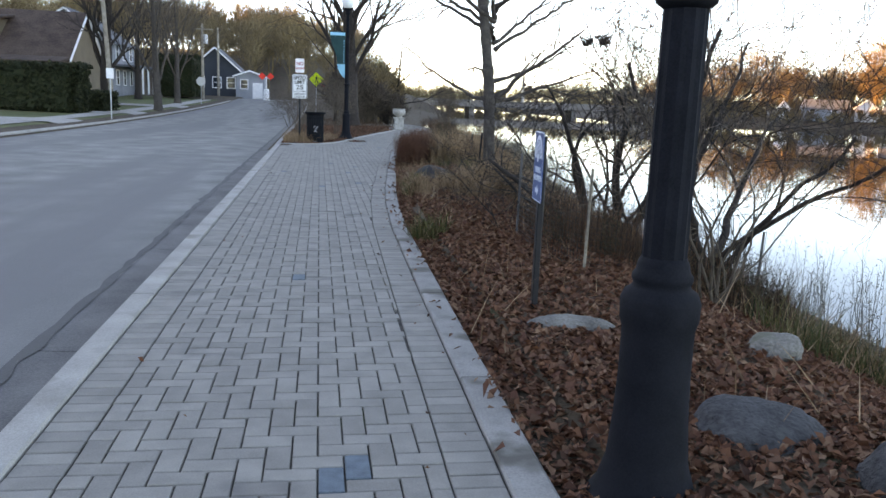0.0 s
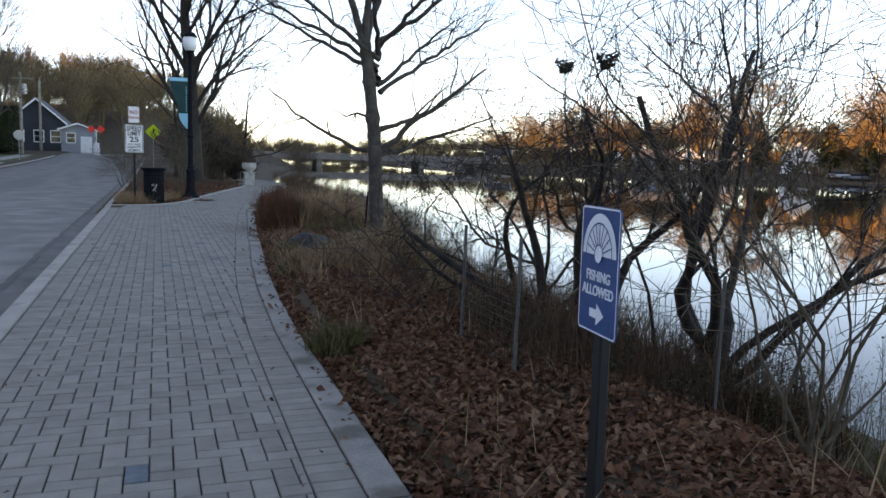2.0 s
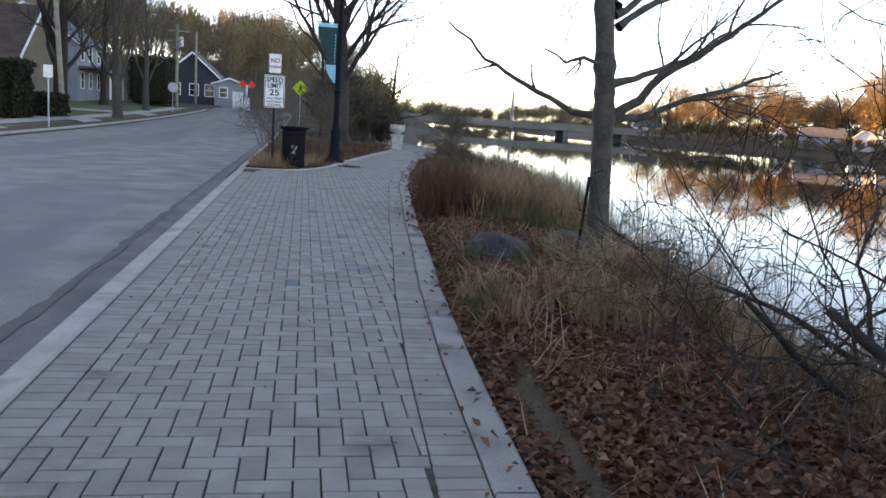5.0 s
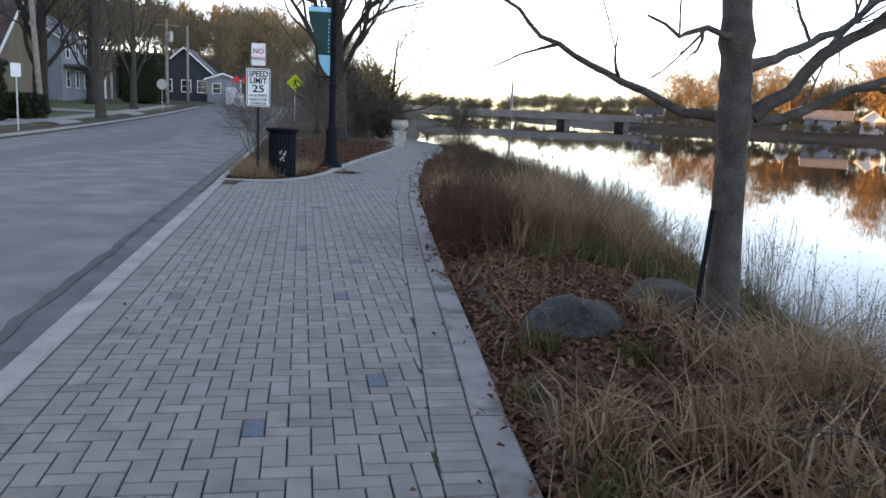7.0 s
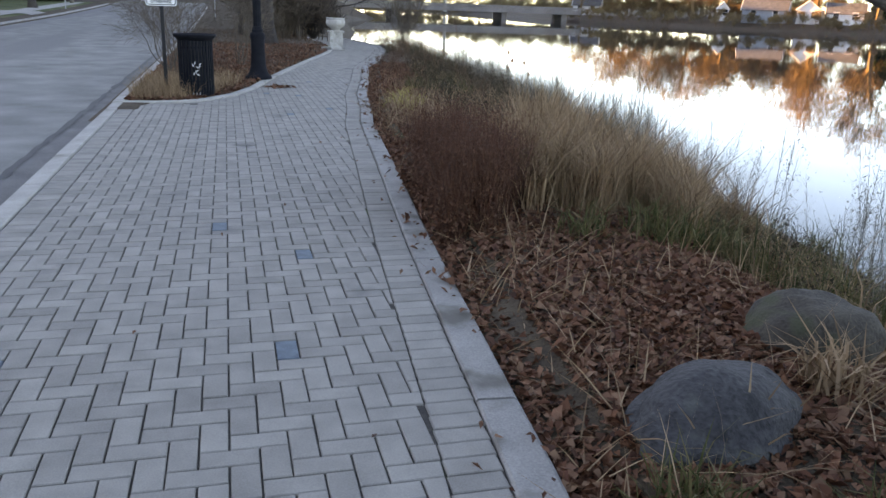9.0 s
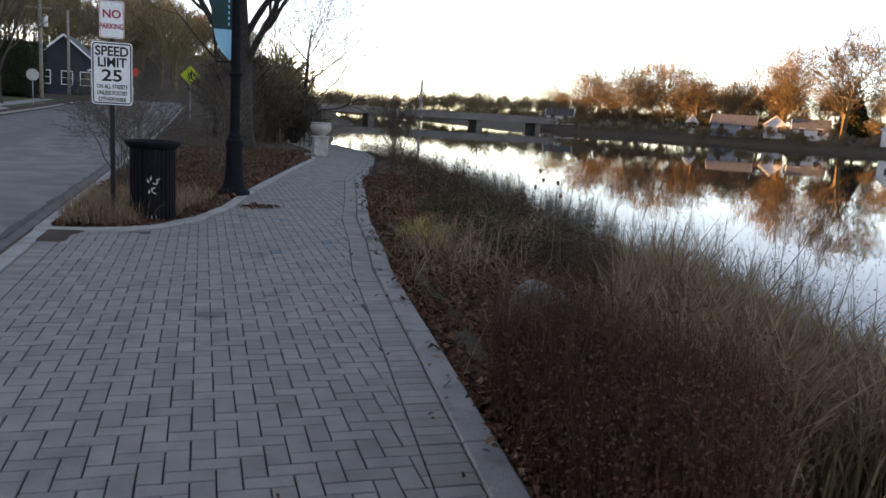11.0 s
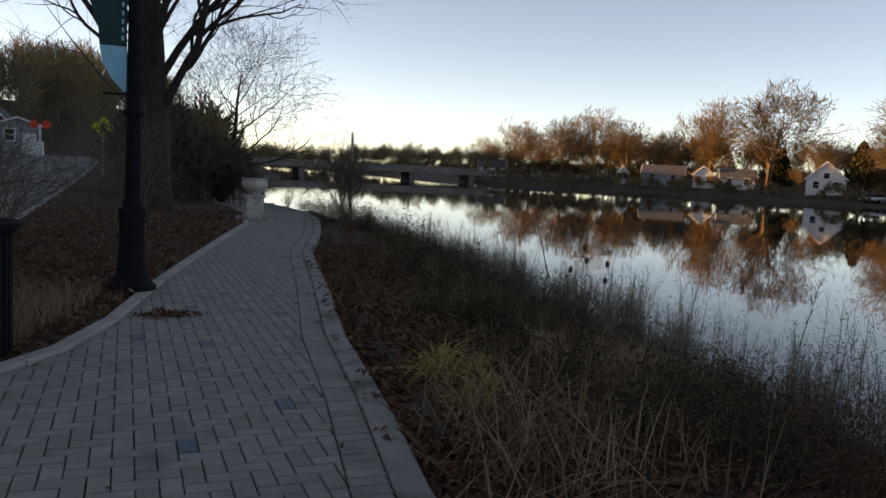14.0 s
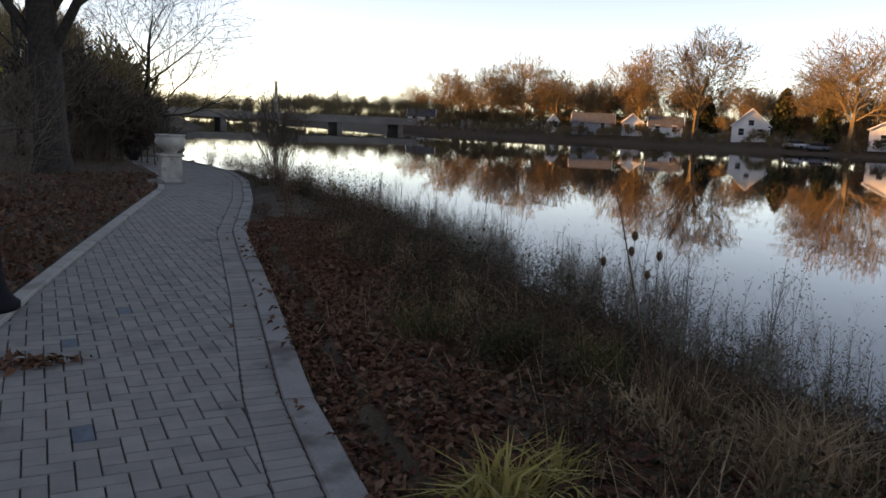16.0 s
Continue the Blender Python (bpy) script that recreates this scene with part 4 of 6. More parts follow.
for k, (x, y, h) in enumerate(((1.75, 30.5, 1.6), (0.35, 31.0, 1.7), (0.45, 27.6, 1.3), (2.2, 35.0, 1.8), (0.25, 29.0, 1.4))):
    shrub((x, y, 0.05), "thin bare shrub in the planted strip", 40 + k, 8, h, 0.014, 3, (5, 4, 3), out_lean=0.35, bark=M_TWIG, name="strip_shrub")

for k, (x, y, z) in enumerate(((3.54, 6.58, 1.98), (3.5, 6.0, 1.95))):
    rng = random.Random(70 + k)
    V, F = [], []
    for i in range(70):
        g, q = rng.uniform(0, 6.28), rng.random()
        rr, zz = 0.015 + 0.05 * q, -0.045 + 0.075 * q
        p = Vector((rr * math.cos(g), rr * math.sin(g), zz))
        t = Vector((-math.sin(g), math.cos(g), rng.uniform(-0.2, 0.5)))
        tube(V, F, [p - t * 0.035, p + t * 0.008, p + t * 0.04 + Vector((0, 0, 0.012))], [0.003, 0.004, 0.002], 3)
    nest = thing("bird_nest", (x, y, z), "small dark twig bird nest in bare branches", "nest")
    lay("cup", V, F, M_BARKD, nest)
    V, F = [], []
    tube(V, F, [Vector((0, 0, -0.03)), Vector((0.02, 0.02, -0.3)), Vector((0.14, 0.10, -0.75)), Vector((0.5, 0.5 - 0.3 * k, -1.4)), Vector((1.1, 0.9, -2.1))], [0.003, 0.004, 0.006, 0.011, 0.02], 5)
    lay("branch", V, F, M_BARKD, nest)

fence = thing("wire_fence", (0, 0, 0), "low wire mesh fence on grey stakes round the shrubs", "fence")
line = [Vector((3.15, 7.3, 0)), Vector((3.12, 6.3, 0)), Vector((3.3, 5.55, 0)), Vector((4.2, 5.75, 0)), Vector((5.3, 6.25, 0))]
V, F = [], []
for p, q in zip(line, line[1:]):
    ln = (q - p).length
    for k in range(int(ln / 0.05)):
        c = p + (q - p) * (k * 0.05 / ln)
        z = ground_at(c.x, c.y)
        tube(V, F, [Vector((c.x, c.y, z - 0.05)), Vector((c.x, c.y, z + 0.62))], [0.0019, 0.0019], 3)
    for h in range(13):
        a0, a1 = p.copy(), q.copy()
        a0.z, a1.z = ground_at(p.x, p.y) + 0.02 + 0.05 * h, ground_at(q.x, q.y) + 0.02 + 0.05 * h
        tube(V, F, [a0, a1], [0.0019, 0.0019], 3)
lay("wire_mesh", V, F, M_WIRE, fence)
for p in line:
    z = ground_at(p.x, p.y)
    V, F = [], []
    tube(V, F, [Vector((p.x, p.y, z - 0.2)), Vector((p.x + 0.02, p.y, z + 0.85))], [0.013, 0.012], 6)
    lay("stake", V, F, M_POLE if p is line[2] else M_STEEL, fence)


# ---- leaves and grasses ----
def blades(name, label, mat, spots, height, width, lean=0.35, seed=1, droop=0.3, category="grass"):
    """Tapering bent blades at spots (x, y, z, scale)."""
    r = np.random.RandomState(seed)
    P = np.array([s[:3] for s in spots])
    S = np.array([s[3] for s in spots])
    n = len(P)
    h = r.uniform(height[0], height[1], n) * S
    g = r.uniform(0, 2 * np.pi, n)
    ln = np.abs(r.normal(0, lean, n)) + 0.04
    D = np.stack([np.cos(g) * ln, np.sin(g) * ln, np.ones(n)], 1)
    D /= np.linalg.norm(D, axis=1)[:, None]
    tw = r.uniform(0, 2 * np.pi, n)
    W = np.stack([np.cos(tw), np.sin(tw), np.zeros(n)], 1) * (r.uniform(width[0], width[1], n)[:, None])
    down = np.stack([np.cos(g) * droop, np.sin(g) * droop, -np.abs(r.normal(0, droop, n))], 1)
    a0, a1 = P - W, P + W
    mid = P + D * (h * 0.55)[:, None]
    b0, b1 = mid - W * 0.75, mid + W * 0.75
    tip = P + D * h[:, None] + down * (h * 0.45)[:, None]
    V = np.stack([a0, a1, b1, b0, tip], 1).reshape(-1, 3)
    k = np.arange(n) * 5
    F = [q for i in k.tolist() for q in ((i, i + 1, i + 2, i + 3), (i + 3, i + 2, i + 4))]
    return tagged(lay(name, V, F, mat), label, category, kind="stuff")


def sow(count, y0, y1, a0, a1, seed, keep=None, dz=-0.01, size=(0.7, 1.2)):
    """Spots between path edging + a0 and the shore + a1."""
    rng = random.Random(seed)
    out = []
    while len(out) < count:
        y = rng.uniform(y0, y1)
        lo, hi = seam(y) + 0.17 + a0, shore(y) + a1
        x = rng.uniform(lo, hi)
        if keep and rng.random() > keep(x, y, (x - lo) / (hi - lo)):
            continue
        out.append((x, y, ground_at(x, y) + dz, rng.uniform(*size)))
    return out


def tuft(count, cx, cy, rad, seed, size=(0.7, 1.2)):
    rng = random.Random(seed)
    out = []
    for _ in range(count):
        g, q = rng.uniform(0, 6.283), rad * rng.random() ** 0.7
        x, y = cx + q * math.cos(g), cy + q * math.sin(g)
        out.append((x, y, ground_at(x, y) - 0.01, rng.uniform(*size)))
    return out


def clumps(count, y0, y1, a0, a1, seed, per, rad, keep=None, size=(0.7, 1.25)):
    """Blades gathered in tufts."""
    rng = random.Random(seed)
    out = []
    for x, y, z, q in sow(count, y0, y1, a0, a1, seed, keep):
        q = rng.uniform(*size)
        n = int(per * rng.uniform(0.5, 1.3))
        out += [(p[0], p[1], p[2], p[3] * q) for p in tuft(n, x, y, rng.uniform(*rad), rng.randrange(9999))]
    return out


def clumpy(f, k=0.0, s=0):
    return lambda x, y, u: max(0.0, min(1.0, 0.5 + k + 1.6 * noise.noise(Vector((x * f, y * f, s)))))


def leaf_litter(name, label, spots, seed, size=(0.022, 0.05)):
    r = np.random.RandomState(seed)
    P = np.array([s[:3] for s in spots])
    n = len(P)
    P[:, 2] += r.uniform(0.004, 0.035, n)
    g, l = r.uniform(0, 2 * np.pi, n), r.uniform(size[0], size[1], n)
    tilt = r.normal(0, 0.45, (n, 2))
    U = np.stack([np.cos(g), np.sin(g), tilt[:, 0]], 1) * l[:, None]
    W = np.stack([-np.sin(g), np.cos(g), tilt[:, 1]], 1) * (l * r.uniform(0.45, 0.8, n))[:, None]
    lift = np.zeros((n, 3))
    lift[:, 2] = l * r.uniform(0.1, 0.7, n)
    V = np.stack([P - U, P - U * 0.2 + W + lift, P + U, P - U * 0.1 - W + lift * 0.8, P + U * 0.1 - lift * 0.1], 1).reshape(-1, 3)
    F = [q for i in (np.arange(n) * 5).tolist() for q in ((i, i + 4, i + 1), (i + 4, i + 2, i + 1), (i, i + 3, i + 4), (i + 4, i + 3, i + 2))]
    return tagged(lay(name, V, F, M_LEAF), label, "leaves", kind="stuff")


def inside(*spots):
    """How deep a place lies in any of the round patches (x, y, radius)."""
    def f(x, y, u=0):
        return max([0.0] + [1 - math.hypot(x - a, y - b) / r for a, b, r in spots])
    return f


under_shrubs = inside((4.7, 7.2, 1.7), (5.2, 9.6, 1.0))
reed_bed = inside((4.2, 16.9, 0.95), (4.6, 18.0, 1.05), (5.2, 17.2, 0.7), (5.1, 19.2, 0.7))
russet_bed = inside((2.98, 17.0, 0.7), (3.0, 17.7, 0.5), (2.9, 16.5, 0.5))


def bare_leaves(x, y, u):
    """Share of ground that leaves cover: thick on the open beds, thin under reeds and at the water."""
    open_bed = (1 - 0.8 * sstep((u - 0.5) * 2.2)) * (0.6 + 0.4 * sstep(0.7 + 1.5 * noise.noise(Vector((x, y, 9)))))
    return open_bed * (0.35 if reed_bed(x, y) > 0.2 or under_shrubs(x, y) > 0.3 else 1)


leaf_litter("leaf_litter", "brown and russet fallen leaves covering the bank", sow(92000, 0.6, 17.5, -0.04, -0.6, 5, bare_leaves), 5, (0.012, 0.036))
leaf_litter("leaf_litter", "brown fallen leaves between path and reeds", sow(46000, 17, 32, -0.03, -1.0, 6, lambda x, y, u: max(0.12, 1 - 1.1 * u)), 6, (0.012, 0.034))
leaf_litter("edge_leaves", "dead leaves spilling over the edging", [(seam(y) + 0.17 - 0.16 * random.random() ** 2.2, y, 0.014, 1) for y in (random.uniform(1.5, 32) for _ in range(520)) if noise.noise(Vector((y * 0.9, 3, 1))) > -0.15], 8, (0.012, 0.034))
leaf_litter("leaf_litter", "brown leaves in the planted strip", [(x, y, ground_at(x, y), 1) for x, y in ((random.uniform(0.0, island(yy) - 0.15), yy) for yy in (random.uniform(23.6, 40) for _ in range(9000)))], 7)


near_bed = lambda x, y, u: (1.0 if y > 16.6 or u > 0.45 else 0.05) * (1.0 if y < 18.2 or u > 0.34 else 0.04)


# reeds and straw, clump by clump along the walk
def clump_row(name, label, mat, rows, height, width, lean, seed, droop):
    """Blades gathered at each (x, y, radius, count, size)."""
    spots = []
    for k, (x, y, r, n, q) in enumerate(rows):
        spots += [(p[0], p[1], p[2], p[3] * q) for p in tuft(n, x, y, r, seed * 50 + k)]
    return blades(name, label, mat, spots, height, width, lean, seed, droop)


rr = random.Random(90)
clump_row("tan_grass", "tall upright bed of dry tan grass on the bank", M_STRAW, [(x, y, rr.uniform(0.06, 0.14), rr.randrange(60, 150), rr.uniform(0.75, 1.15)) for x, y, z, q in sow(84, 15.6, 20.6, 0.7, -0.2, 11, lambda x, y, u: sstep(reed_bed(x, y) * 5))], (0.45, 0.86), (0.0035, 0.008), 0.22, 11, 0.42)
clump_row("green_grass", "fresh green blades at the foot of the reeds", M_GREEN, [(4.26, 15.85, 0.28, 260, 1.0), (3.7, 15.95, 0.2, 130, 0.8), (4.75, 15.9, 0.3, 240, 1.1), (5.05, 24.9, 0.22, 260, 1.1), (5.3, 24.35, 0.22, 220, 1.1), (4.8, 25.6, 0.3, 160, 0.9), (2.22, 7.35, 0.2, 420, 0.9), (2.75, 13.0, 0.16, 160, 0.7), (2.5, 11.1, 0.16, 200, 0.8), (3.3, 12.75, 0.12, 120, 0.7), (2.5, 12.3, 0.08, 60, 0.6), (4.9, 4.6, 0.6, 420, 1.1), (5.4, 3.6, 0.7, 520, 1.2), (5.2, 14.9, 0.4, 300, 1.0)], (0.16, 0.42), (0.003, 0.0065), 0.5, 28, 0.6)
clump_row("straw_clump", "arching clumps of pale dry grass below the maple", M_STRAW, [(3.85, 11.8, 0.34, 950, 1.1), (4.3, 11.5, 0.3, 520, 1.1), (3.15, 11.4, 0.26, 330, 0.75), (2.62, 11.65, 0.2, 200, 0.6), (3.3, 10.75, 0.3, 380, 0.8), (2.6, 10.9, 0.2, 150, 0.6), (3.75, 12.75, 0.18, 170, 0.7), (3.8, 13.65, 0.14, 110, 0.6), (4.4, 13.0, 0.3, 220, 0.8)], (0.34, 0.72), (0.004, 0.009), 0.6, 21, 0.75)
clump_row("straw_clump", "tall dry grass clumps at the water below the shrubs", M_STRAW, [(4.35, 9.3, 0.36, 620, 1.0), (4.75, 8.75, 0.3, 420, 0.9), (4.2, 10.2, 0.3, 340, 0.85), (4.8, 10.5, 0.4, 380, 0.9), (5.3, 4.9, 0.4, 240, 0.8), (5.0, 12.4, 0.4, 300, 0.9)], (0.32, 0.68), (0.0035, 0.0075), 0.4, 22, 0.6)
clump_row("straw_clump", "upright clumps of pale straw beside the round boulder", M_STRAW, [(4.45, 19.1, 0.16, 150, 1.15), (4.75, 19.35, 0.2, 190, 1.15), (4.6, 18.8, 0.14, 110, 1.0), (5.0, 19.0, 0.22, 190, 1.1)], (0.42, 0.78), (0.004, 0.008), 0.14, 23, 0.15)
clump_row("straw_clump", "arching clumps of dry grass near the seed heads", M_STRAW, [(5.5, 22.9, 0.3, 330, 0.95), (5.2, 22.8, 0.2, 120, 0.8), (5.85, 23.3, 0.28, 260, 0.9), (5.0, 23.2, 0.2, 70, 0.7), (6.2, 22.9, 0.3, 240, 0.9), (6.3, 23.5, 0.35, 280, 1.0), (5.7, 23.9, 0.3, 180, 0.85), (6.7, 24.0, 0.35, 220, 0.9), (5.0, 23.7, 0.25, 90, 0.7), (6.9, 23.2, 0.35, 240, 1.0)], (0.28, 0.56), (0.0035, 0.008), 0.6, 24, 0.75)
clump_row("tan_grass", "scattered dry tan grass clumps toward the urn", M_STRAW, [(x, y, rr.uniform(0.08, 0.2), rr.randrange(30, 90), rr.uniform(0.7, 1.1)) for x, y, z, q in sow(34, 24, 37, 0.9, -0.2, 18)], (0.24, 0.5), (0.003, 0.007), 0.6, 18, 0.65)
clump_row("yellow_tuft", "yellow-green tuft of bent grass on leaves", M_YELLOW, [(3.98, 23.2, 0.13, 190, 1.0), (4.15, 22.85, 0.1, 60, 0.8), (3.92, 22.5, 0.12, 90, 0.75), (4.3, 23.35, 0.1, 50, 0.8)], (0.2, 0.38), (0.006, 0.012), 1.3, 25, 0.9)
blades("fallen_straw", "flattened pale straw lying on leaves", M_STRAW, sow(4200, 2.0, 30, -0.02, -1.0, 17, lambda x, y, u: clumpy(0.9, -0.05, 3)(x, y, u) * (0.35 if y < 7.5 else 1), 0.03), (0.12, 0.42), (0.0018, 0.005), 2.6, 17, 0.1)
blades("fallen_straw", "mat of long broken straw in front of the yellow tuft", M_STRAW, [(x, y, ground_at(x, y) + 0.03 + 0.05 * random.random(), 1.0) for x, y in ((random.gauss(3.95, 0.4), random.gauss(21.7, 0.5)) for _ in range(520)) if x > seam(y) + 0.2], (0.25, 0.6), (0.0025, 0.006), 2.2, 37, 0.15)
blades("brown_grass", "dark brown dead stems in loose clumps beside the path", M_BROWN, clumps(60, 20.2, 36, 0.9, -0.3, 12, 70, (0.10, 0.28), near_bed), (0.2, 0.6), (0.002, 0.005), 0.55, 12, 0.5)
blades("brown_grass", "matted dark stems under the clumps", M_BROWN, sow(4500, 20, 36, 0.9, -0.1, 19, near_bed), (0.12, 0.36), (0.002, 0.005), 1.3, 19, 0.4)
blades("brown_grass", "fine grey-brown stems thick behind the wire fence", M_BROWN, sow(5200, 5.6, 10.6, 1.25, 0.0, 13, lambda x, y, u: sstep(under_shrubs(x, y) * 4)), (0.25, 0.75), (0.002, 0.0045), 0.3, 13, 0.25)
blades("shore_grass", "green-brown grass at the water's edge", M_GREEN, sow(2600, 1.5, 30, 2.2, 0.15, 16, lambda x, y, u: sstep(u * 1.7 - 0.6) * clumpy(0.5, 0.1, 2)(x, y, u)), (0.22, 0.55), (0.003, 0.006), 0.4, 16, 0.45)
blades("strip_grass", "tan grass in the planted strip by the street", M_STRAW, [(x, y, ground_at(x, y), 1.0) for x, y in ((random.uniform(0.05, max(0.3, island(yy) - 0.35)), yy) for yy in (random.uniform(23.7, 26.5) for _ in range(3600)))], (0.12, 0.42), (0.002, 0.005), 0.45, 32, 0.5)
blades("strip_grass", "dull green-brown grass in the planted strip", M_BROWN, [(x, y, street(y) + 0.13, 1.0) for x, y in ((random.uniform(0.05, max(0.3, island(yy) - 0.25)), yy) for yy in (random.uniform(24.5, 50) for _ in range(12000)))], (0.06, 0.24), (0.002, 0.005), 0.7, 33)


def asters(name, label, spots, seed, height=(0.5, 1.0), heads=9, mat=None):
    """Thin stems that end in a loose spray of small seed heads."""
    r = random.Random(seed)
    V, F = [], []
    for x, y, z, s in spots:
        h = r.uniform(*height) * s
        g = r.uniform(0, 6.28)
        l = r.uniform(0.05, 0.35)
        p, q = Vector((x, y, z)), Vector((x + math.cos(g) * l * h, y + math.sin(g) * l * h, z + h))
        w = Vector((-math.sin(g), math.cos(g), 0)) * 0.003
        b = len(V)
        V += [p - w, p + w, q + w * 0.4, q - w * 0.4]
        F.append((b, b + 1, b + 2, b + 3))
        for k in range(heads):
            f = 0.55 + 0.5 * r.random()
            c = p.lerp(q, f) + Vector((r.gauss(0, 0.06), r.gauss(0, 0.06), r.gauss(0, 0.03)))
            e = p.lerp(q, f - 0.12)
            b = len(V)
            V += [e, e + w * 0.7, c]
            F.append((b, b + 1, b + 2))
            u = Vector((r.gauss(0, 1), r.gauss(0, 1), r.gauss(0, 1))).normalized() * r.uniform(0.005, 0.011)
            t = u.orthogonal().normalized() * r.uniform(0.004, 0.008)
            b = len(V)
            V += [c - u, c + t, c + u, c - t]
            F.append((b, b + 1, b + 2, b + 3))
    return tagged(lay(name, V, F, mat or M_ASTER), label, "wildflowers", kind="stuff")


asters("dry_asters", "grey fluffy dry asters along the shore", clumps(150, 19.5, 38, 1.4, 0.3, 51, 13, (0.08, 0.26), lambda x, y, u: sstep(u * 2.2 - 0.8), (0.75, 1.25)), 51, (0.5, 0.95), 36)
asters("dry_asters", "dark dry seed stems behind the shrubs", sow(700, 1.5, 15.5, 2.0, 0.3, 52, lambda x, y, u: sstep(u * 1.6 - 0.5)), 52, (0.45, 0.9), 14)
asters("dry_asters", "grey dry asters standing at the water behind the maple", clumps(20, 13.2, 19.5, 2.4, 0.1, 54, 12, (0.08, 0.22), None, (0.8, 1.2)), 54, (0.65, 1.15), 28)
asters("reddish_stems", "reddish-brown fine dead stems beside the path", sow(2300, 15.8, 19.4, 0.1, -1.2, 53, lambda x, y, u: sstep(russet_bed(x, y) * 4)), 53, (0.35, 0.68), 11, M_RUSSET)


def forbs(name, label, mat, places, seed, leaf=(0.009, 0.022), per=260):
    """Bushy dead forbs: a dome of small curled leaves on thin stems at each (x, y, z, scale)."""
    r = np.random.RandomState(seed)
    VV, FF, n0 = [], [], 0
    for x, y, z, q in places:
        n = int(per * r.uniform(0.5, 1.4))
        rad, h = r.uniform(0.14, 0.34) * q, r.uniform(0.28, 0.62) * q
        g, d, f = r.uniform(0, 6.283, n), np.sqrt(r.uniform(0, 1, n)), r.uniform(0.12, 1, n) ** 0.8
        P = np.stack([x + rad * d * np.cos(g) * (0.4 + 0.6 * f), y + rad * d * np.sin(g) * (0.4 + 0.6 * f), z + h * f * (1 - 0.35 * d)], 1) + r.normal(0, 0.02, (n, 3))
        A = r.normal(0, 1, (n, 3))
        A *= (r.uniform(leaf[0], leaf[1], n) / np.linalg.norm(A, axis=1))[:, None]
        B = np.cross(A, r.normal(0, 1, (n, 3)))
        B *= (np.linalg.norm(A, axis=1) * r.uniform(0.25, 0.6, n) / (np.linalg.norm(B, axis=1) + 1e-9))[:, None]
        VV.append(np.stack([P - A, P + B, P + A, P - B], 1).reshape(-1, 3))
        FF += [(n0 + i, n0 + i + 1, n0 + i + 2, n0 + i + 3) for i in range(0, 4 * n, 4)]
        n0 += 4 * n
        m = 16
        g, d = r.uniform(0, 6.283, m), r.uniform(0.2, 1, m)
        top = np.stack([x + rad * d * np.cos(g), y + rad * d * np.sin(g), z + h * r.uniform(0.7, 1.25, m)], 1)
        bot = np.stack([x + 0.03 * np.cos(g), y + 0.03 * np.sin(g), np.full(m, z - 0.03)], 1)
        w = np.stack([-np.sin(g), np.cos(g), np.zeros(m)], 1) * 0.0022
        VV.append(np.stack([bot - w, bot + w, top], 1).reshape(-1, 3))
        FF += [(n0 + i, n0 + i + 1, n0 + i + 2) for i in range(0, 3 * m, 3)]
        n0 += 3 * m
    return tagged(lay(name, np.concatenate(VV), FF, mat), label, "dead plants", kind="stuff")


forbs("dead_forbs", "dark bushy dead plants between path and reeds", M_FORB, sow(250, 20.4, 38, 0.95, -0.1, 71, lambda x, y, u: 0.25 + clumpy(0.8, 0.2, 4)(x, y, u), size=(0.6, 1.35)), 71)
forbs("dead_forbs", "dark brown dead plants massed beside the straw", M_BROWN, [(5.25 + random.gauss(0, 0.4), 21.2 + random.gauss(0, 0.7), -0.1, random.uniform(0.7, 1.15)) for _ in range(46)], 76, (0.006, 0.015), 330)
forbs("dead_forbs", "russet bushy dead plants beside the path", M_RUSSET, sow(34, 15.9, 19.2, 0.1, -1.0, 72, lambda x, y, u: sstep(russet_bed(x, y) * 4), size=(0.6, 1.0)), 72)
forbs("dead_forbs", "dark tangled dead plants under the shrubs", M_FORB, sow(60, 4.8, 11, 1.3, 0.0, 73, lambda x, y, u: sstep(under_shrubs(x, y) * 4), size=(0.7, 1.2)), 73)
forbs("dead_forbs", "dark brush round the upright shrub by the water", M_FORB, [(7.3 + random.gauss(0, 0.45), 37.4 + random.gauss(0, 1.2), -0.05, random.uniform(0.9, 1.6)) for _ in range(26)], 75)
forbs("dead_forbs", "brown dead plants crowding the edging toward the urn", M_BROWN, sow(80, 28.5, 45, 0.15, -0.3, 78, size=(0.8, 1.5)), 78, (0.009, 0.02), 260)
forbs("dead_forbs", "low dark plants on the slope behind the boulders", M_FORB, sow(40, 12.8, 16.8, 2.1, 0.0, 79, size=(0.6, 1.1)), 79, (0.007, 0.016), 260)
clump_row("shore_grass", "tangled green and tan grass on the slope behind the boulders", M_GREEN, [(x, y, 0.2, 110, rr.uniform(0.8, 1.25)) for x, y, z, q in sow(26, 12.6, 17.0, 2.2, 0.1, 80)], (0.25, 0.6), (0.003, 0.006), 0.6, 80, 0.6)
clump_row("tan_grass", "tan grass tufts on the slope behind the boulders", M_STRAW, [(x, y, 0.16, 70, rr.uniform(0.8, 1.2)) for x, y, z, q in sow(16, 12.6, 17.0, 2.0, 0.0, 83)], (0.25, 0.6), (0.003, 0.007), 0.5, 83, 0.6)
forbs("shore_asters", "grey-leaved dead asters at the water's edge", M_ASTER, sow(90, 19, 37, 1.7, 0.2, 74, lambda x, y, u: sstep(u * 2 - 0.7), size=(1.2, 1.9)), 74, (0.006, 0.014), 240)
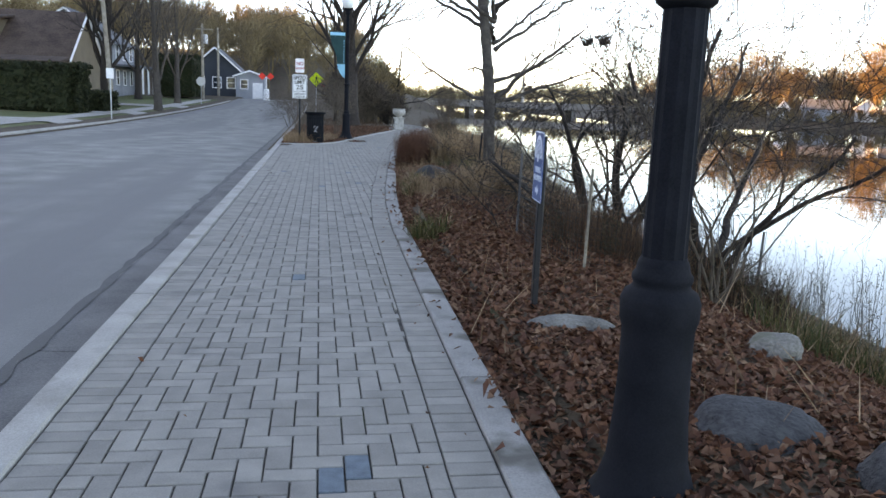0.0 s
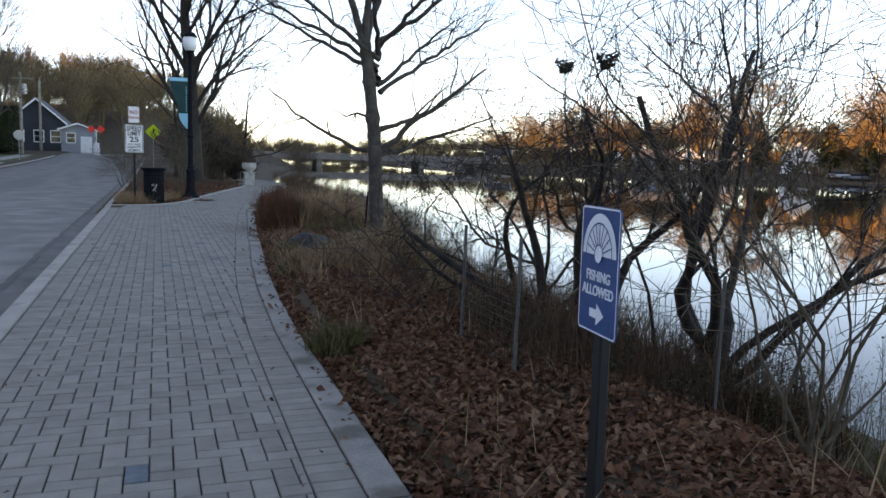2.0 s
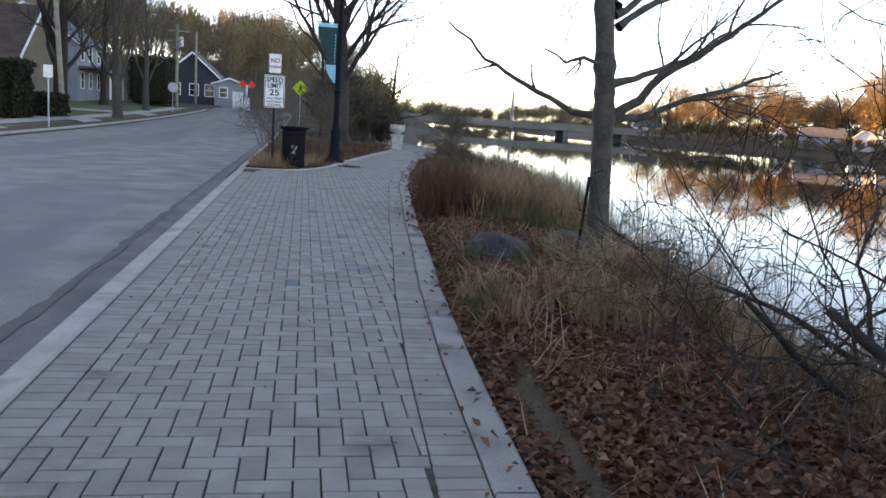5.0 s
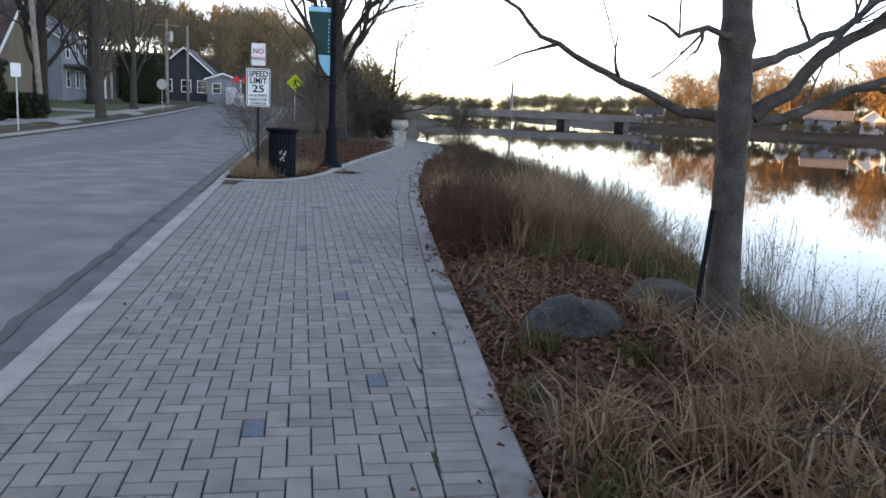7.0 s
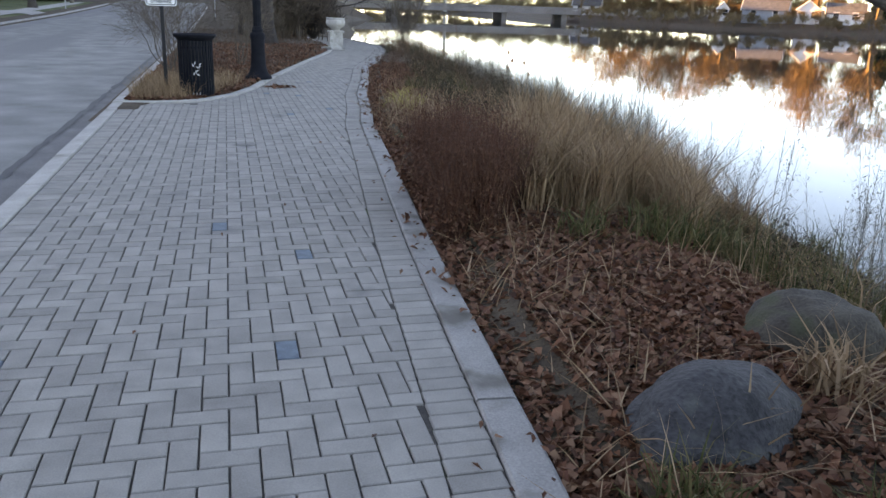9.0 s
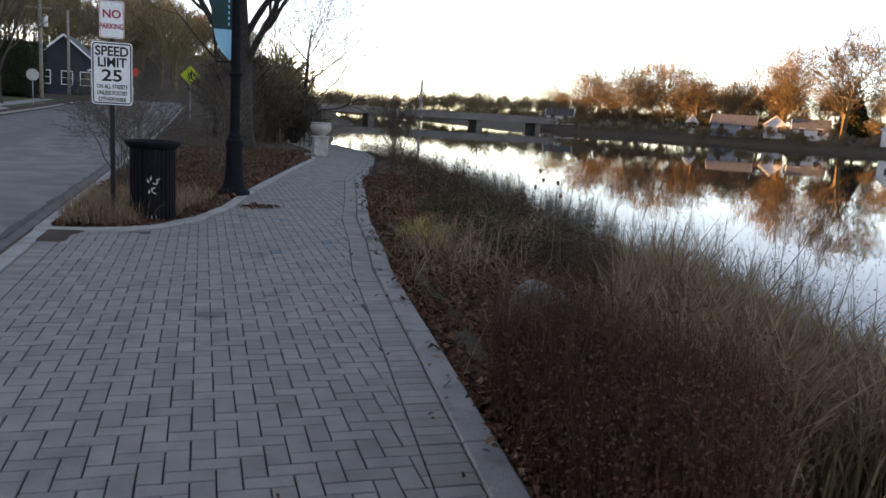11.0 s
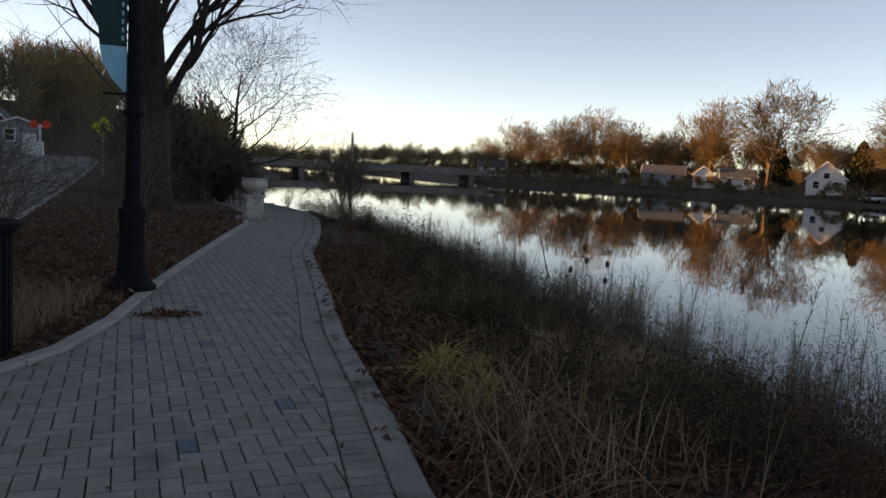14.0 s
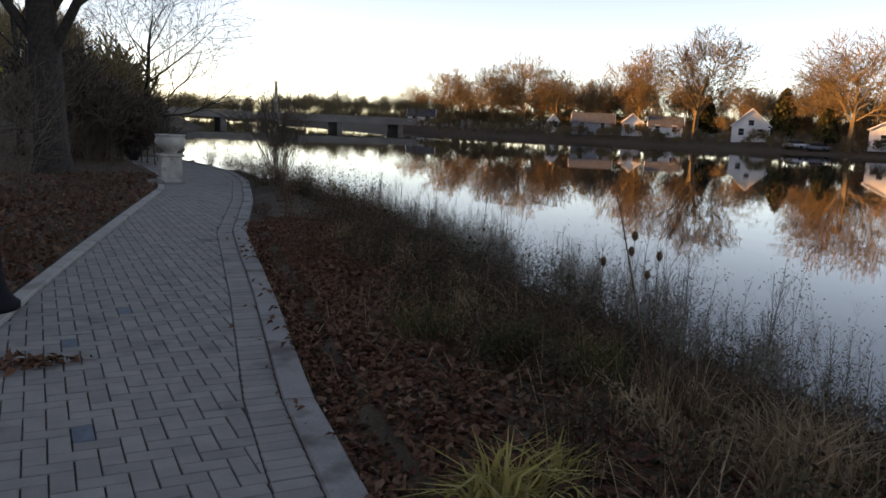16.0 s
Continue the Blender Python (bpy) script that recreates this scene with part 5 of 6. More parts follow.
forbs("dead_forbs", "tall dark dead plants massed along the shore", M_FORB, sow(110, 19.5, 34, 1.5, -0.1, 77, lambda x, y, u: sstep(u * 2 - 0.5), size=(1.1, 1.75)), 77, (0.008, 0.018), 300)
# tall single stems with dark seed heads at the water
for k, (x, y, h) in enumerate(((6.4, 25.4, 1.0), (6.55, 25.6, 0.9), (6.75, 25.5, 0.95), (6.6, 26.0, 0.75), (7.0, 25.9, 0.8))):
    z = ground_at(x, y)
    st = thing("seed_head", (x, y, z), "dark dried seed head on a tall stem", "wildflower", "dried seed heads at the water")
    V, F = [], []
    tube(V, F, [Vector((0, 0, -0.05)), Vector((0.01, 0, h * 0.6)), Vector((0.03, 0.01, h))], [0.004, 0.003, 0.002], 4)
    lay("stalk", V, F, M_BROWN, st)
    lay("head", *lathe([(0.006, h - 0.01), (0.022, h + 0.01), (0.026, h + 0.035), (0.018, h + 0.06), (0.004, h + 0.07)], 8, (0.03, 0.01, 0)), M_BROWN, st)
for k, (x, y, lx, h) in enumerate(((6.2, 22.5, 0.5, 1.25), (5.3, 23.8, -0.35, 1.35))):
    z = ground_at(x, y)
    st = thing("tall_stalk", (x, y, z), "long leaning dead stalk with feathery tip", "wildflower", "leaning stalks")
    V, F = [], []
    pts = [Vector((lx * f, 0.1 * f, h * f - 0.05)) for f in (0, 0.35, 0.7, 1.0)]
    tube(V, F, pts, [0.006, 0.005, 0.004, 0.002], 4)
    rr = random.Random(k)
    for i in range(26):
        f = rr.uniform(0.72, 1.0)
        p = Vector((lx * f, 0.1 * f, h * f - 0.05))
        tube(V, F, [p, p + Vector((rr.uniform(-0.07, 0.07), rr.uniform(-0.05, 0.05), rr.uniform(0.0, 0.09)))], [0.002, 0.001], 3)
    lay("stalk", V, F, M_BROWN, st)

# loose leaves and a twig pile on the pavers
leaf_litter("path_leaves", "scattered dead leaves on the pavers", [(random.uniform(0.1, seam(y) - 0.05), y, 0.002, 1) for y in (random.uniform(2, 30) for _ in range(40))] + [(seam(y) - random.expovariate(14), y, 0.004, 1) for y in (random.uniform(2, 34) for _ in range(90))], 9, (0.008, 0.02))
pile = [(2.32 + random.gauss(0, 0.13), 25.76 + random.gauss(0, 0.06), 0.005, 1) for _ in range(130)]
leaf_litter("leaf_pile", "small pile of dead leaves on the path", pile, 10, (0.015, 0.04))


# ---- houses ----
def window(parent, at, w, h, face, trim=None):
    """A framed window on a wall that faces 'face' degrees about z from -y."""
    m = Matrix.Translation(at) @ pose(0, 0, 0, 0, 0, face)
    bm = bmesh.new()
    for sx in (-1, 1):
        box(bm, (0.09, 0.08, h + 0.18), (sx * (w / 2 + 0.045), -0.03, 0))
        box(bm, (w, 0.08, 0.09), (0, -0.03, sx * (h / 2 + 0.045)))
    box(bm, (w, 0.05, 0.05), (0, -0.025, 0))
    bmesh.ops.transform(bm, matrix=m, verts=bm.verts)
    win = part("window", bm, trim or M_WHITE, parent)
    part("pane", boxed((w, 0.03, h), (0, -0.008, 0), 0, None), M_GLASS, win)
    win.children[0].matrix_local = m
    return win


def house(at, size, ridge, label, wall, roof, face=0.0, along=True, windows=(), eave=0.35, trim=None, gable=None):
    """A gabled house: size (x, y, wall height), ridge height; along: ridge along y."""
    ob = thing("house", at, label, "house", rz=face)
    sx, sy, h = size
    V = [(-sx / 2, -sy / 2, -0.4), (sx / 2, -sy / 2, -0.4), (sx / 2, sy / 2, -0.4), (-sx / 2, sy / 2, -0.4), (-sx / 2, -sy / 2, h), (sx / 2, -sy / 2, h), (sx / 2, sy / 2, h), (-sx / 2, sy / 2, h)]
    if along:
        V += [(0, -sy / 2, ridge), (0, sy / 2, ridge)]
        F = [(0, 1, 5, 8, 4), (2, 3, 7, 9, 6), (1, 2, 6, 5), (3, 0, 4, 7)]
    else:
        V += [(-sx / 2, 0, ridge), (sx / 2, 0, ridge)]
        F = [(0, 1, 5, 4), (2, 3, 7, 6), (1, 2, 6, 9, 5), (3, 0, 4, 8, 7)]
    lay("wall", V, F, wall, ob)
    half = sx / 2 if along else sy / 2
    ln = sy / 2 if along else sx / 2
    slope = (ridge - h) / half
    RV, RF = [], []
    for s in (-1, 1):
        b = len(RV)
        for u, z in ((s * (half + eave), h - slope * eave), (0, ridge)):
            for e in (-1, 1):
                for t in (0.02, 0.16):
                    p = (u, e * (ln + eave), z + t)
                    RV.append(p if along else (p[1], p[0], p[2]))
        RF += [(b + 1, b + 3, b + 7, b + 5), (b, b + 4, b + 6, b + 2), (b, b + 1, b + 5, b + 4), (b + 2, b + 6, b + 7, b + 3), (b, b + 2, b + 3, b + 1)]
    lay("roof", RV, RF, roof, ob)
    for s in (-1, 1):
        for e in (-1, 1):
            V, F = [], []
            p0, p1 = (s * (half + eave), e * (ln + eave + 0.02), h - slope * eave + 0.02), (0, e * (ln + eave + 0.02), ridge + 0.02)
            if not along:
                p0, p1 = (p0[1], p0[0], p0[2]), (p1[1], p1[0], p1[2])
            tube(V, F, [Vector(p0), Vector(p1)], [0.10, 0.10], 4)
            lay("fascia", V, F, trim or M_WHITE, ob)
    for w in windows:
        window(ob, w[0], w[1], w[2], w[3], trim)
    return ob


h1 = house((-25.0, 64.5, 0.45), (17.0, 9.0, 3.0), 6.4, "tan bungalow with dark brown shingle roof and dormer", M_TANWALL, M_ROOF, along=False, windows=[((x, -4.5, 1.6), 1.5, 1.5, 0) for x in (-6.5, -3.0, 3.0, 6.5)])
part("porch_roof", boxed((17.6, 2.6, 0.18), (0, -5.5, 2.85), 0.02, pose(0, 0, 0, 10, 0, 0)), M_ROOF, h1)
part("porch_beam", boxed((17.4, 0.25, 0.28), (0, -6.5, 2.52), 0.02), M_WHITE, h1)
for y in (-8.8, -5, -1.2, 2.6, 6.2, 8.8):
    part("porch_post", boxed((0.32, 0.32, 2.8), (y * 0.95, -6.5, 1.0), 0.02), M_TANWALL, h1)
part("dormer", boxed((3.4, 2.6, 1.5), (2.0, -2.4, 4.95), 0.02), M_TANWALL, h1)
part("dormer_roof", boxed((4.2, 3.2, 0.18), (2.0, -2.4, 5.8), 0.02, pose(0, 0, 0, 6, 0, 0)), M_ROOF, h1)
window(h1, (2.0, -3.72, 5.05), 1.4, 0.9, 0)
part("chimney", boxed((0.8, 0.8, 2.0), (-4, 0.6, 6.6), 0.02), M_ROOF, h1)
h2 = house((-22, 84.0, 1.2), (8, 9, 4.6), 7.4, "grey two-storey house behind bare trees", M_GREYWALL, M_ROOFG, windows=[((4.0, y, z), 0.9, 1.3, 90) for y in (-2.8, 0, 2.8) for z in (1.4, 3.8)] + [((x, -4.5, z), 0.9, 1.3, 0) for x in (-2, 2) for z in (1.4, 3.8)])
part("porch", boxed((2.2, 8, 0.2), (5.1, 0, 2.5), 0.02), M_ROOFG, h2)
for y in (-3.8, -1.3, 1.3, 3.8):
    part("porch_post", boxed((0.16, 0.16, 2.6), (6.0, y, 1.2), 0.01), M_WHITE, h2)
h3 = house((-11.5, 106.0, 1.3), (6.4, 8, 2.8), 5.6, "dark blue gabled house with white trim", M_BLUEWALL, M_ROOFG, windows=[((x, -4.0, 1.5), 0.9, 1.2, 0) for x in (-1.8, 0.2, 1.9)])
h4 = house((-7.3, 103.0, 1.2), (3.4, 3.0, 2.5), 3.1, "small grey and white shed with flat roof beside the blue house", M_GREYWALL, M_ROOFG, windows=[((-0.7, -1.5, 1.5), 0.8, 1.0, 0)])
part("garage_door", boxed((1.2, 0.06, 1.9), (0.9, -1.53, 0.75), 0.01), M_SIGN, h4)
house((-30, 70.0, 2.0), (8, 9, 3.4), 6.6, "white house far back on the rise", M_WHITE, M_ROOFG, windows=[((4.0, y, 1.8), 0.9, 1.3, 90) for y in (-2.5, 2.5)])


def hedge(at, size, label, seed, n=9000):
    ob = thing("hedge", at, label, "hedge")
    bm = bmesh.new()
    box(bm, (size[0] * 0.86, size[1] * 0.96, size[2] * 0.93), (0, 0, size[2] * 0.46), 0.25)
    part("core", bm, M_HEDGE, ob)
    r = np.random.RandomState(seed)
    P = np.stack([r.uniform(-.5, .5, n) * size[0], r.uniform(-.5, .5, n) * size[1], r.uniform(0.02, 1, n) * size[2]], 1)
    side = r.randint(0, 4, n)
    P[side == 0, 0] = size[0] * 0.46
    P[side == 1, 2] = size[2] * 0.95
    P[side == 2, 1] = -size[1] * 0.49
    P[side == 3, 0] = -size[0] * 0.46
    P += r.normal(0, 0.06, (n, 3))
    A, B = r.normal(0, 0.06, (n, 3)), r.normal(0, 0.04, (n, 3))
    V = np.stack([P - A, P + B, P + A, P - B], 1).reshape(-1, 3)
    lay("leaves", V, [(i, i + 1, i + 2, i + 3) for i in range(0, 4 * n, 4)], M_HEDGE, ob)
    return ob


hedge((-15.6, 46.0, 0.1), (8.6, 2.4, 2.6), "tall clipped dark green hedge in front of the bungalow", 1, 14000)
hedge((-11.9, 50.0, 0.1), (1.6, 3.0, 1.15), "low dark clipped bush at the hedge's end", 2, 3000)
hedge((-13.5, 90.0, 1.0), (4.0, 6.0, 4.4), "tall dark evergreen hedge beside the blue house", 3, 6000)




def utility_pole(at, height, label, arm=True, lean=0.0):
    ob = thing("utility_pole", at, label, "utility pole", "wooden utility poles")
    lay("pole", *lathe([(0.16, -0.3), (0.15, 1), (0.11, height)], 10), M_POLE, ob, smooth=True)
    if arm:
        part("crossarm", boxed((2.2, 0.1, 0.12), (0, 0.12, height - 0.5), 0.01), M_POLE, ob)
        lay("transformer", *lathe([(0.2, height - 1.9), (0.22, height - 1.85), (0.22, height - 1.1), (0.1, height - 1.0)], 12, (0.33, 0, 0)), M_ALU, ob)
    ob.matrix_world = ob.matrix_world @ pose(0, 0, 0, 0, lean, 0)
    return ob


utility_pole((-11.8, 53.0, 0.1), 10.0, "tall leaning wooden utility pole by the lawn", False, -3)
utility_pole((-10.5, 84.0, 0.6), 7.6, "wooden utility pole with crossarm at the crossing")
utility_pole((-11.0, 101.0, 1.0), 8.2, "plain wooden utility pole beside the blue house", False)
ws = thing("parking_sign", (-8.65, 39.6, 0.05), "small white sign on a thin pale post", "road sign")
part("post", boxed((0.05, 0.04, 2.3), (0, 0.03, 1.1), 0.005), M_ALU, ws)
lay("panel", *plate(0.34, 0.48, 0.03, 0.005, Matrix.Identity(4), (0, 0, 2.1)), M_SIGN, ws)


# ---- street trees, far woods ----
t1 = tree("maple_street_tree", (-9.4, 55.0, 0.05), "bare grey maple with several rising limbs", 61, 9.5, 0.30, 4, (11, 6, 5, 3), 0.06, 0.10, (22, 45), thick=0.008, first=(((0.5, 0.2, 1), 0.2, 5.5), ((-0.55, -0.2, 1), 0.22, 5.5), ((0.1, -0.6, 1), 0.26, 5.0)))
tree("maple_street_tree", (-13.6, 59.0, 0.2), "large bare dark maple with broad crown", 62, 11.0, 0.48, 4, (12, 6, 5, 3), 0.05, 0.11, (25, 50), bark=M_BARKD, thick=0.008, first=(((0.5, 0.2, 1), 0.2, 5.5), ((-0.55, -0.2, 1), 0.22, 5.5), ((0.1, -0.6, 1), 0.26, 5.0)))
tree("maple_street_tree", (-11.0, 72.0, 0.5), "bare street maple with upswept limbs", 63, 9.0, 0.28, 4, (11, 6, 5, 3), 0.06, 0.10, (22, 45), thick=0.01, first=(((0.5, 0.2, 1), 0.2, 5.5), ((-0.55, -0.2, 1), 0.22, 5.5), ((0.1, -0.6, 1), 0.26, 5.0)))
tree("maple_street_tree", (-15.5, 78.0, 0.8), "bare street maple with forked trunk", 64, 10.0, 0.30, 4, (11, 6, 5, 3), 0.06, 0.10, (22, 48), bark=M_BARKD, thick=0.01, first=(((0.5, 0.2, 1), 0.2, 5.5), ((-0.55, -0.2, 1), 0.22, 5.5), ((0.1, -0.6, 1), 0.26, 5.0)))
tree("maple_street_tree", (-21.0, 40.0, 0.8), "bare yard maple behind the bungalow", 65, 11.0, 0.35, 4, (11, 6, 5, 3), 0.05, 0.10, (25, 50), thick=0.01, first=(((0.5, 0.2, 1), 0.2, 5.5), ((-0.55, -0.2, 1), 0.22, 5.5), ((0.1, -0.6, 1), 0.26, 5.0)))
tree("strip_tree", (2.0, 46.0, 0.1), "slim bare tree in the planted strip", 66, 7.0, 0.12, 4, (10, 5, 4, 2), 0.05, 0.12, (25, 55), bark=M_BARKD)


def soft_tree(seed, height, r, top, kids, spread, thick, up=0.06, reach=None):
    rng = random.Random(seed)
    out = []
    bough(out, Vector((0, 0, -0.5)), Vector((0, 0, 1)), height, r, 0, top, rng, up, 0.05, kids, spread, 0.2, height / 5)
    V, F = [], []
    for pts, rad, lvl in out:
        if lvl >= 2:
            pts, rad = pts[::2] + ([pts[-1]] if len(pts) % 2 == 0 else []), rad[::2] + ([rad[-1]] if len(rad) % 2 == 0 else [])
        tube(V, F, pts, [max(q, thick) for q in rad], 4 if lvl == 0 else 3)
    return np.array([tuple(v) for v in V]), F


def wood(name, label, places, kinds, mat, seed):
    """Many bare trees as one mass."""
    r = random.Random(seed)
    VV, FF, n = [], [], 0
    for x, y, z, s in places:
        V, F = kinds[r.randrange(len(kinds))]
        g = r.uniform(0, 6.283)
        c, q = math.cos(g), math.sin(g)
        W = V * np.array([s * r.uniform(0.9, 1.2), s * r.uniform(0.9, 1.2), s])
        VV.append(np.stack([W[:, 0] * c - W[:, 1] * q + x, W[:, 0] * q + W[:, 1] * c + y, W[:, 2] + z], 1))
        FF += [tuple(i + n for i in f) for f in F]
        n += len(V)
    return tagged(lay(name, np.concatenate(VV), FF, mat), label, "woods", kind="stuff")


M_DARKBRUSH = material("dark_brush_twigs", (0.03, 0.022, 0.018), (0.10, 0.075, 0.058), 0.95, 0.8, 9, 0.0)
THIN = [soft_tree(100 + k, 6.5, 0.14, 3, (9, 6, 4), (25, 55), 0.03) for k in range(3)]
BRUSH = [soft_tree(110 + k, 3.0, 0.06, 3, (8, 6, 4), (30, 65), 0.03) for k in range(2)]
places = []
rr = random.Random(8)
while len(places) < 250:
    x, y = rr.uniform(-75, 12), rr.uniform(112, 215)
    if x > -4 and (y - 112) < 4.0 * (x + 4) - 8:
        continue
    places.append((x, y, ground_at(x, y) + (hill(x, y) if x > -8.4 else 0), rr.uniform(0.75, 1.25)))
wood("hill_woods", "bare brown-grey woods on the hill", places, THIN, M_FARTWIG, 1)
# trees on the raised side slope, mostly unseen; they add to its sun blocking
places = []
while len(places) < 170:
    y = rr.uniform(-60, 130)
    x = rr.uniform(-120, -36)
    places.append((x, y, ground_at(x, y), rr.uniform(0.9, 1.4)))
wood("side_woods", "bare woods on the slope behind the houses", places, THIN, M_FARTWIG, 2)
places = [(rr.uniform(2.0, 6.5) + 0.04 * max(0, y - 60), y, ground_at(0.5, 40) + 0.3, rr.uniform(0.5, 1.0)) for y in (rr.uniform(52, 112) for _ in range(90))]
wood("shore_brush", "tangled bare brush between street and lake", places, BRUSH, M_FARTWIG, 3)
rd = random.Random(33)
places = [(x, y, street(y) + 0.1, (0.85 - 0.11 * max(0.0, x - 1.5)) * rd.uniform(0.7, 1.1)) for x, y in ((rd.uniform(2.5, 6.0), rd.uniform(43.5, 58)) for _ in range(80))]
wood("dark_brush", "dense dark bare brush between street and lake", places, BRUSH, M_DARKBRUSH, 12)
places = [(FAR_X(y) + d, y, ground_at(FAR_X(y) + d, y), s) for y, d, s in ((rr.uniform(10, 225), 18 + 60 * rr.random() ** 1.2, rr.uniform(0.85, 1.4)) for _ in range(340))]
wood("far_woods", "bare woods behind the houses across the lake", places, THIN, M_FARTWIG, 4)
places = [(x, y, ground_at(x, y), rr.uniform(0.75, 1.15)) for x, y in ((rr.uniform(-30, 170), rr.uniform(290, 400)) for _ in range(330))]
wood("distant_woods", "distant wooded ridge beyond the bridge", places, THIN, M_FARTWIG, 5)
places = [(FAR_X(y) + d, y, ground_at(FAR_X(y) + d, y), s) for y, d, s in ((rr.uniform(15, 210), 1.0 + 14 * rr.random(), rr.uniform(0.25, 0.75)) for _ in range(420))]
wood("bank_brush", "rusty brush along the far lake bank", places, BRUSH, M_FARTWIG, 6)
rb = random.Random(21)
places = [(x, y, ground_at(x, y), rb.uniform(0.7, 1.1)) for x, y in ((rb.uniform(-30, 170), rb.uniform(284, 340)) for _ in range(420))]
wood("distant_brush", "dense bare undergrowth beneath the distant woods", places, BRUSH, M_FARTWIG, 9)
places = [(FAR_X(y) + d, y, ground_at(FAR_X(y) + d, y), s) for y, d, s in ((rb.uniform(120, 225), 20 + 30 * rb.random(), rb.uniform(0.8, 1.4)) for _ in range(180))]
wood("far_brush", "bare undergrowth beneath the woods across the lake", places, BRUSH, M_FARTWIG, 10)
BIG = [soft_tree(120, 14.0, 0.6, 4, (15, 8, 5, 4), (35, 75), 0.035, 0.02), soft_tree(121, 15.0, 0.65, 4, (15, 8, 5, 4), (32, 70), 0.035, 0.025)]
BIG_ME = [mesh_of("crown", v, f, M_FARTWIG) for v, f in BIG]
for k, (x, y, s) in enumerate(((124, 164, 1.0), (127, 149, 1.08), (126, 112, 1.05), (108, 186, 0.85), (102, 192, 0.78), (98, 204, 0.7), (112, 178, 0.75), (131, 122, 0.7), (92, 214, 0.55), (128, 96, 0.95), (130, 78, 1.0), (128, 60, 0.9), (130, 42, 1.0), (129, 25, 0.95), (130, 5, 1.0))):
    ob = thing("lakeside_tree", (x, y, ground_at(x, y)), "tall bare tree on the far lake bank", "tree", "tall trees across the lake", rz=40 * k)
    ob.scale = (s, s, s * 0.88)
    o = new("crown", BIG_ME[k % 2])
    o.parent = ob
M_PINE = foliage("pine_needles", [(0.02, 0.03, 0.012), (0.05, 0.055, 0.02), (0.10, 0.07, 0.025)], 0.8, 0.1)
for x, y, h in ((131, 130, 10), (128, 118, 7), (133, 152, 9)):
    ob = thing("pine_tree", (x, y, ground_at(x, y)), "dark evergreen tree among bare trees across the lake", "tree")
    lay("trunk", *lathe([(0.3, -0.3), (0.12, h * 0.8), (0.03, h)], 7), M_BARKD, ob)
    r = np.random.RandomState(int(h * x))
    n = 2600
    z = r.uniform(0.15, 1, n)
    rad = (1 - z) ** 0.7 * 0.36 * h * r.uniform(0.3, 1, n) + 0.1
    g = r.uniform(0, 6.283, n)
    P = np.stack([rad * np.cos(g), rad * np.sin(g), z * h], 1)
    A, B = r.normal(0, 0.24, (n, 3)), r.normal(0, 0.18, (n, 3))
    lay("crown", np.stack([P - A, P + B, P + A, P - B], 1).reshape(-1, 3), [(i, i + 1, i + 2, i + 3) for i in range(0, 4 * n, 4)], M_PINE, ob)

# houses across the lake
for x, y, sx, sy, h, rg, wall, face, along, lab in (
        (120, 161, 4.4, 4.2, 2.8, 4.6, M_FADED, -40, True, "small white gabled cottage across the lake"),
        (125, 156, 7, 6, 2.2, 4.2, M_FADED, -40, False, "low white house with grey roof across the lake"),
        (129, 136, 7, 7, 3.0, 6.2, M_FADED, -48, True, "white gabled house with porch across the lake"),
        (115, 168.5, 9, 7, 2.4, 4.4, M_GREYWALL, -40, False, "grey-blue house behind shoreline trees"),
        (110, 177, 2.4, 4, 2.6, 4.0, M_FADED, -35, True, "narrow white house among far trees"),
        (95, 217, 7, 5, 2.4, 4.2, M_FADED, -30, False, "small white house beyond the bridge's end"),
        (131, 106, 9, 7, 3.2, 5.6, M_FADED, -60, True, "pale house by the lake road"),
        (133, 85, 8, 7, 3.4, 6.0, M_TANWALL, -70, True, "tan house across the lake"),
        (133, 60, 8, 7, 3.4, 6.0, M_FADED, -80, True, "white house across the lake in trees"),
        (132, 35, 9, 7, 3.4, 6.0, M_GREYWALL, -85, True, "grey house across the lake in trees")):
    house((x, y, ground_at(x, y)), (sx, sy, h), rg, lab, wall, M_ROOFG, face, along, [((u * sx, -sy / 2, 1.7), 1.0, 1.3, 0) for u in (-0.25, 0.25)] + ([((0, -sy / 2, h + 0.5), 1.0, 1.0, 0)] if along and rg > 6 else []), 0.3)
for k, (x, y, c) in enumerate(((124, 121, (0.45, 0.46, 0.5)), (123.5, 116, (0.10, 0.11, 0.13)))):
    car = thing("parked_car", (x, y, ground_at(x, y)), "parked car on the far lake road", "car", rz=20)
    mc = plain("car_paint_%d" % k, c, 0.3)
    part("body", boxed((1.8, 4.4, 0.62), (0, 0, 0.62), 0.12), mc, car)
    part("cabin", boxed((1.55, 2.3, 0.55), (0, -0.1, 1.18), 0.16), M_GLASS, car)
    for sx in (-0.85, 0.85):
        for sy in (-1.35, 1.35):
            V, F = lathe([(0.32, -0.1), (0.32, 0.1)], 14)
            lay("wheel", [Vector((sx + v[2], sy + v[0], 0.32 + v[1])) for v in V], F, M_INK, car)

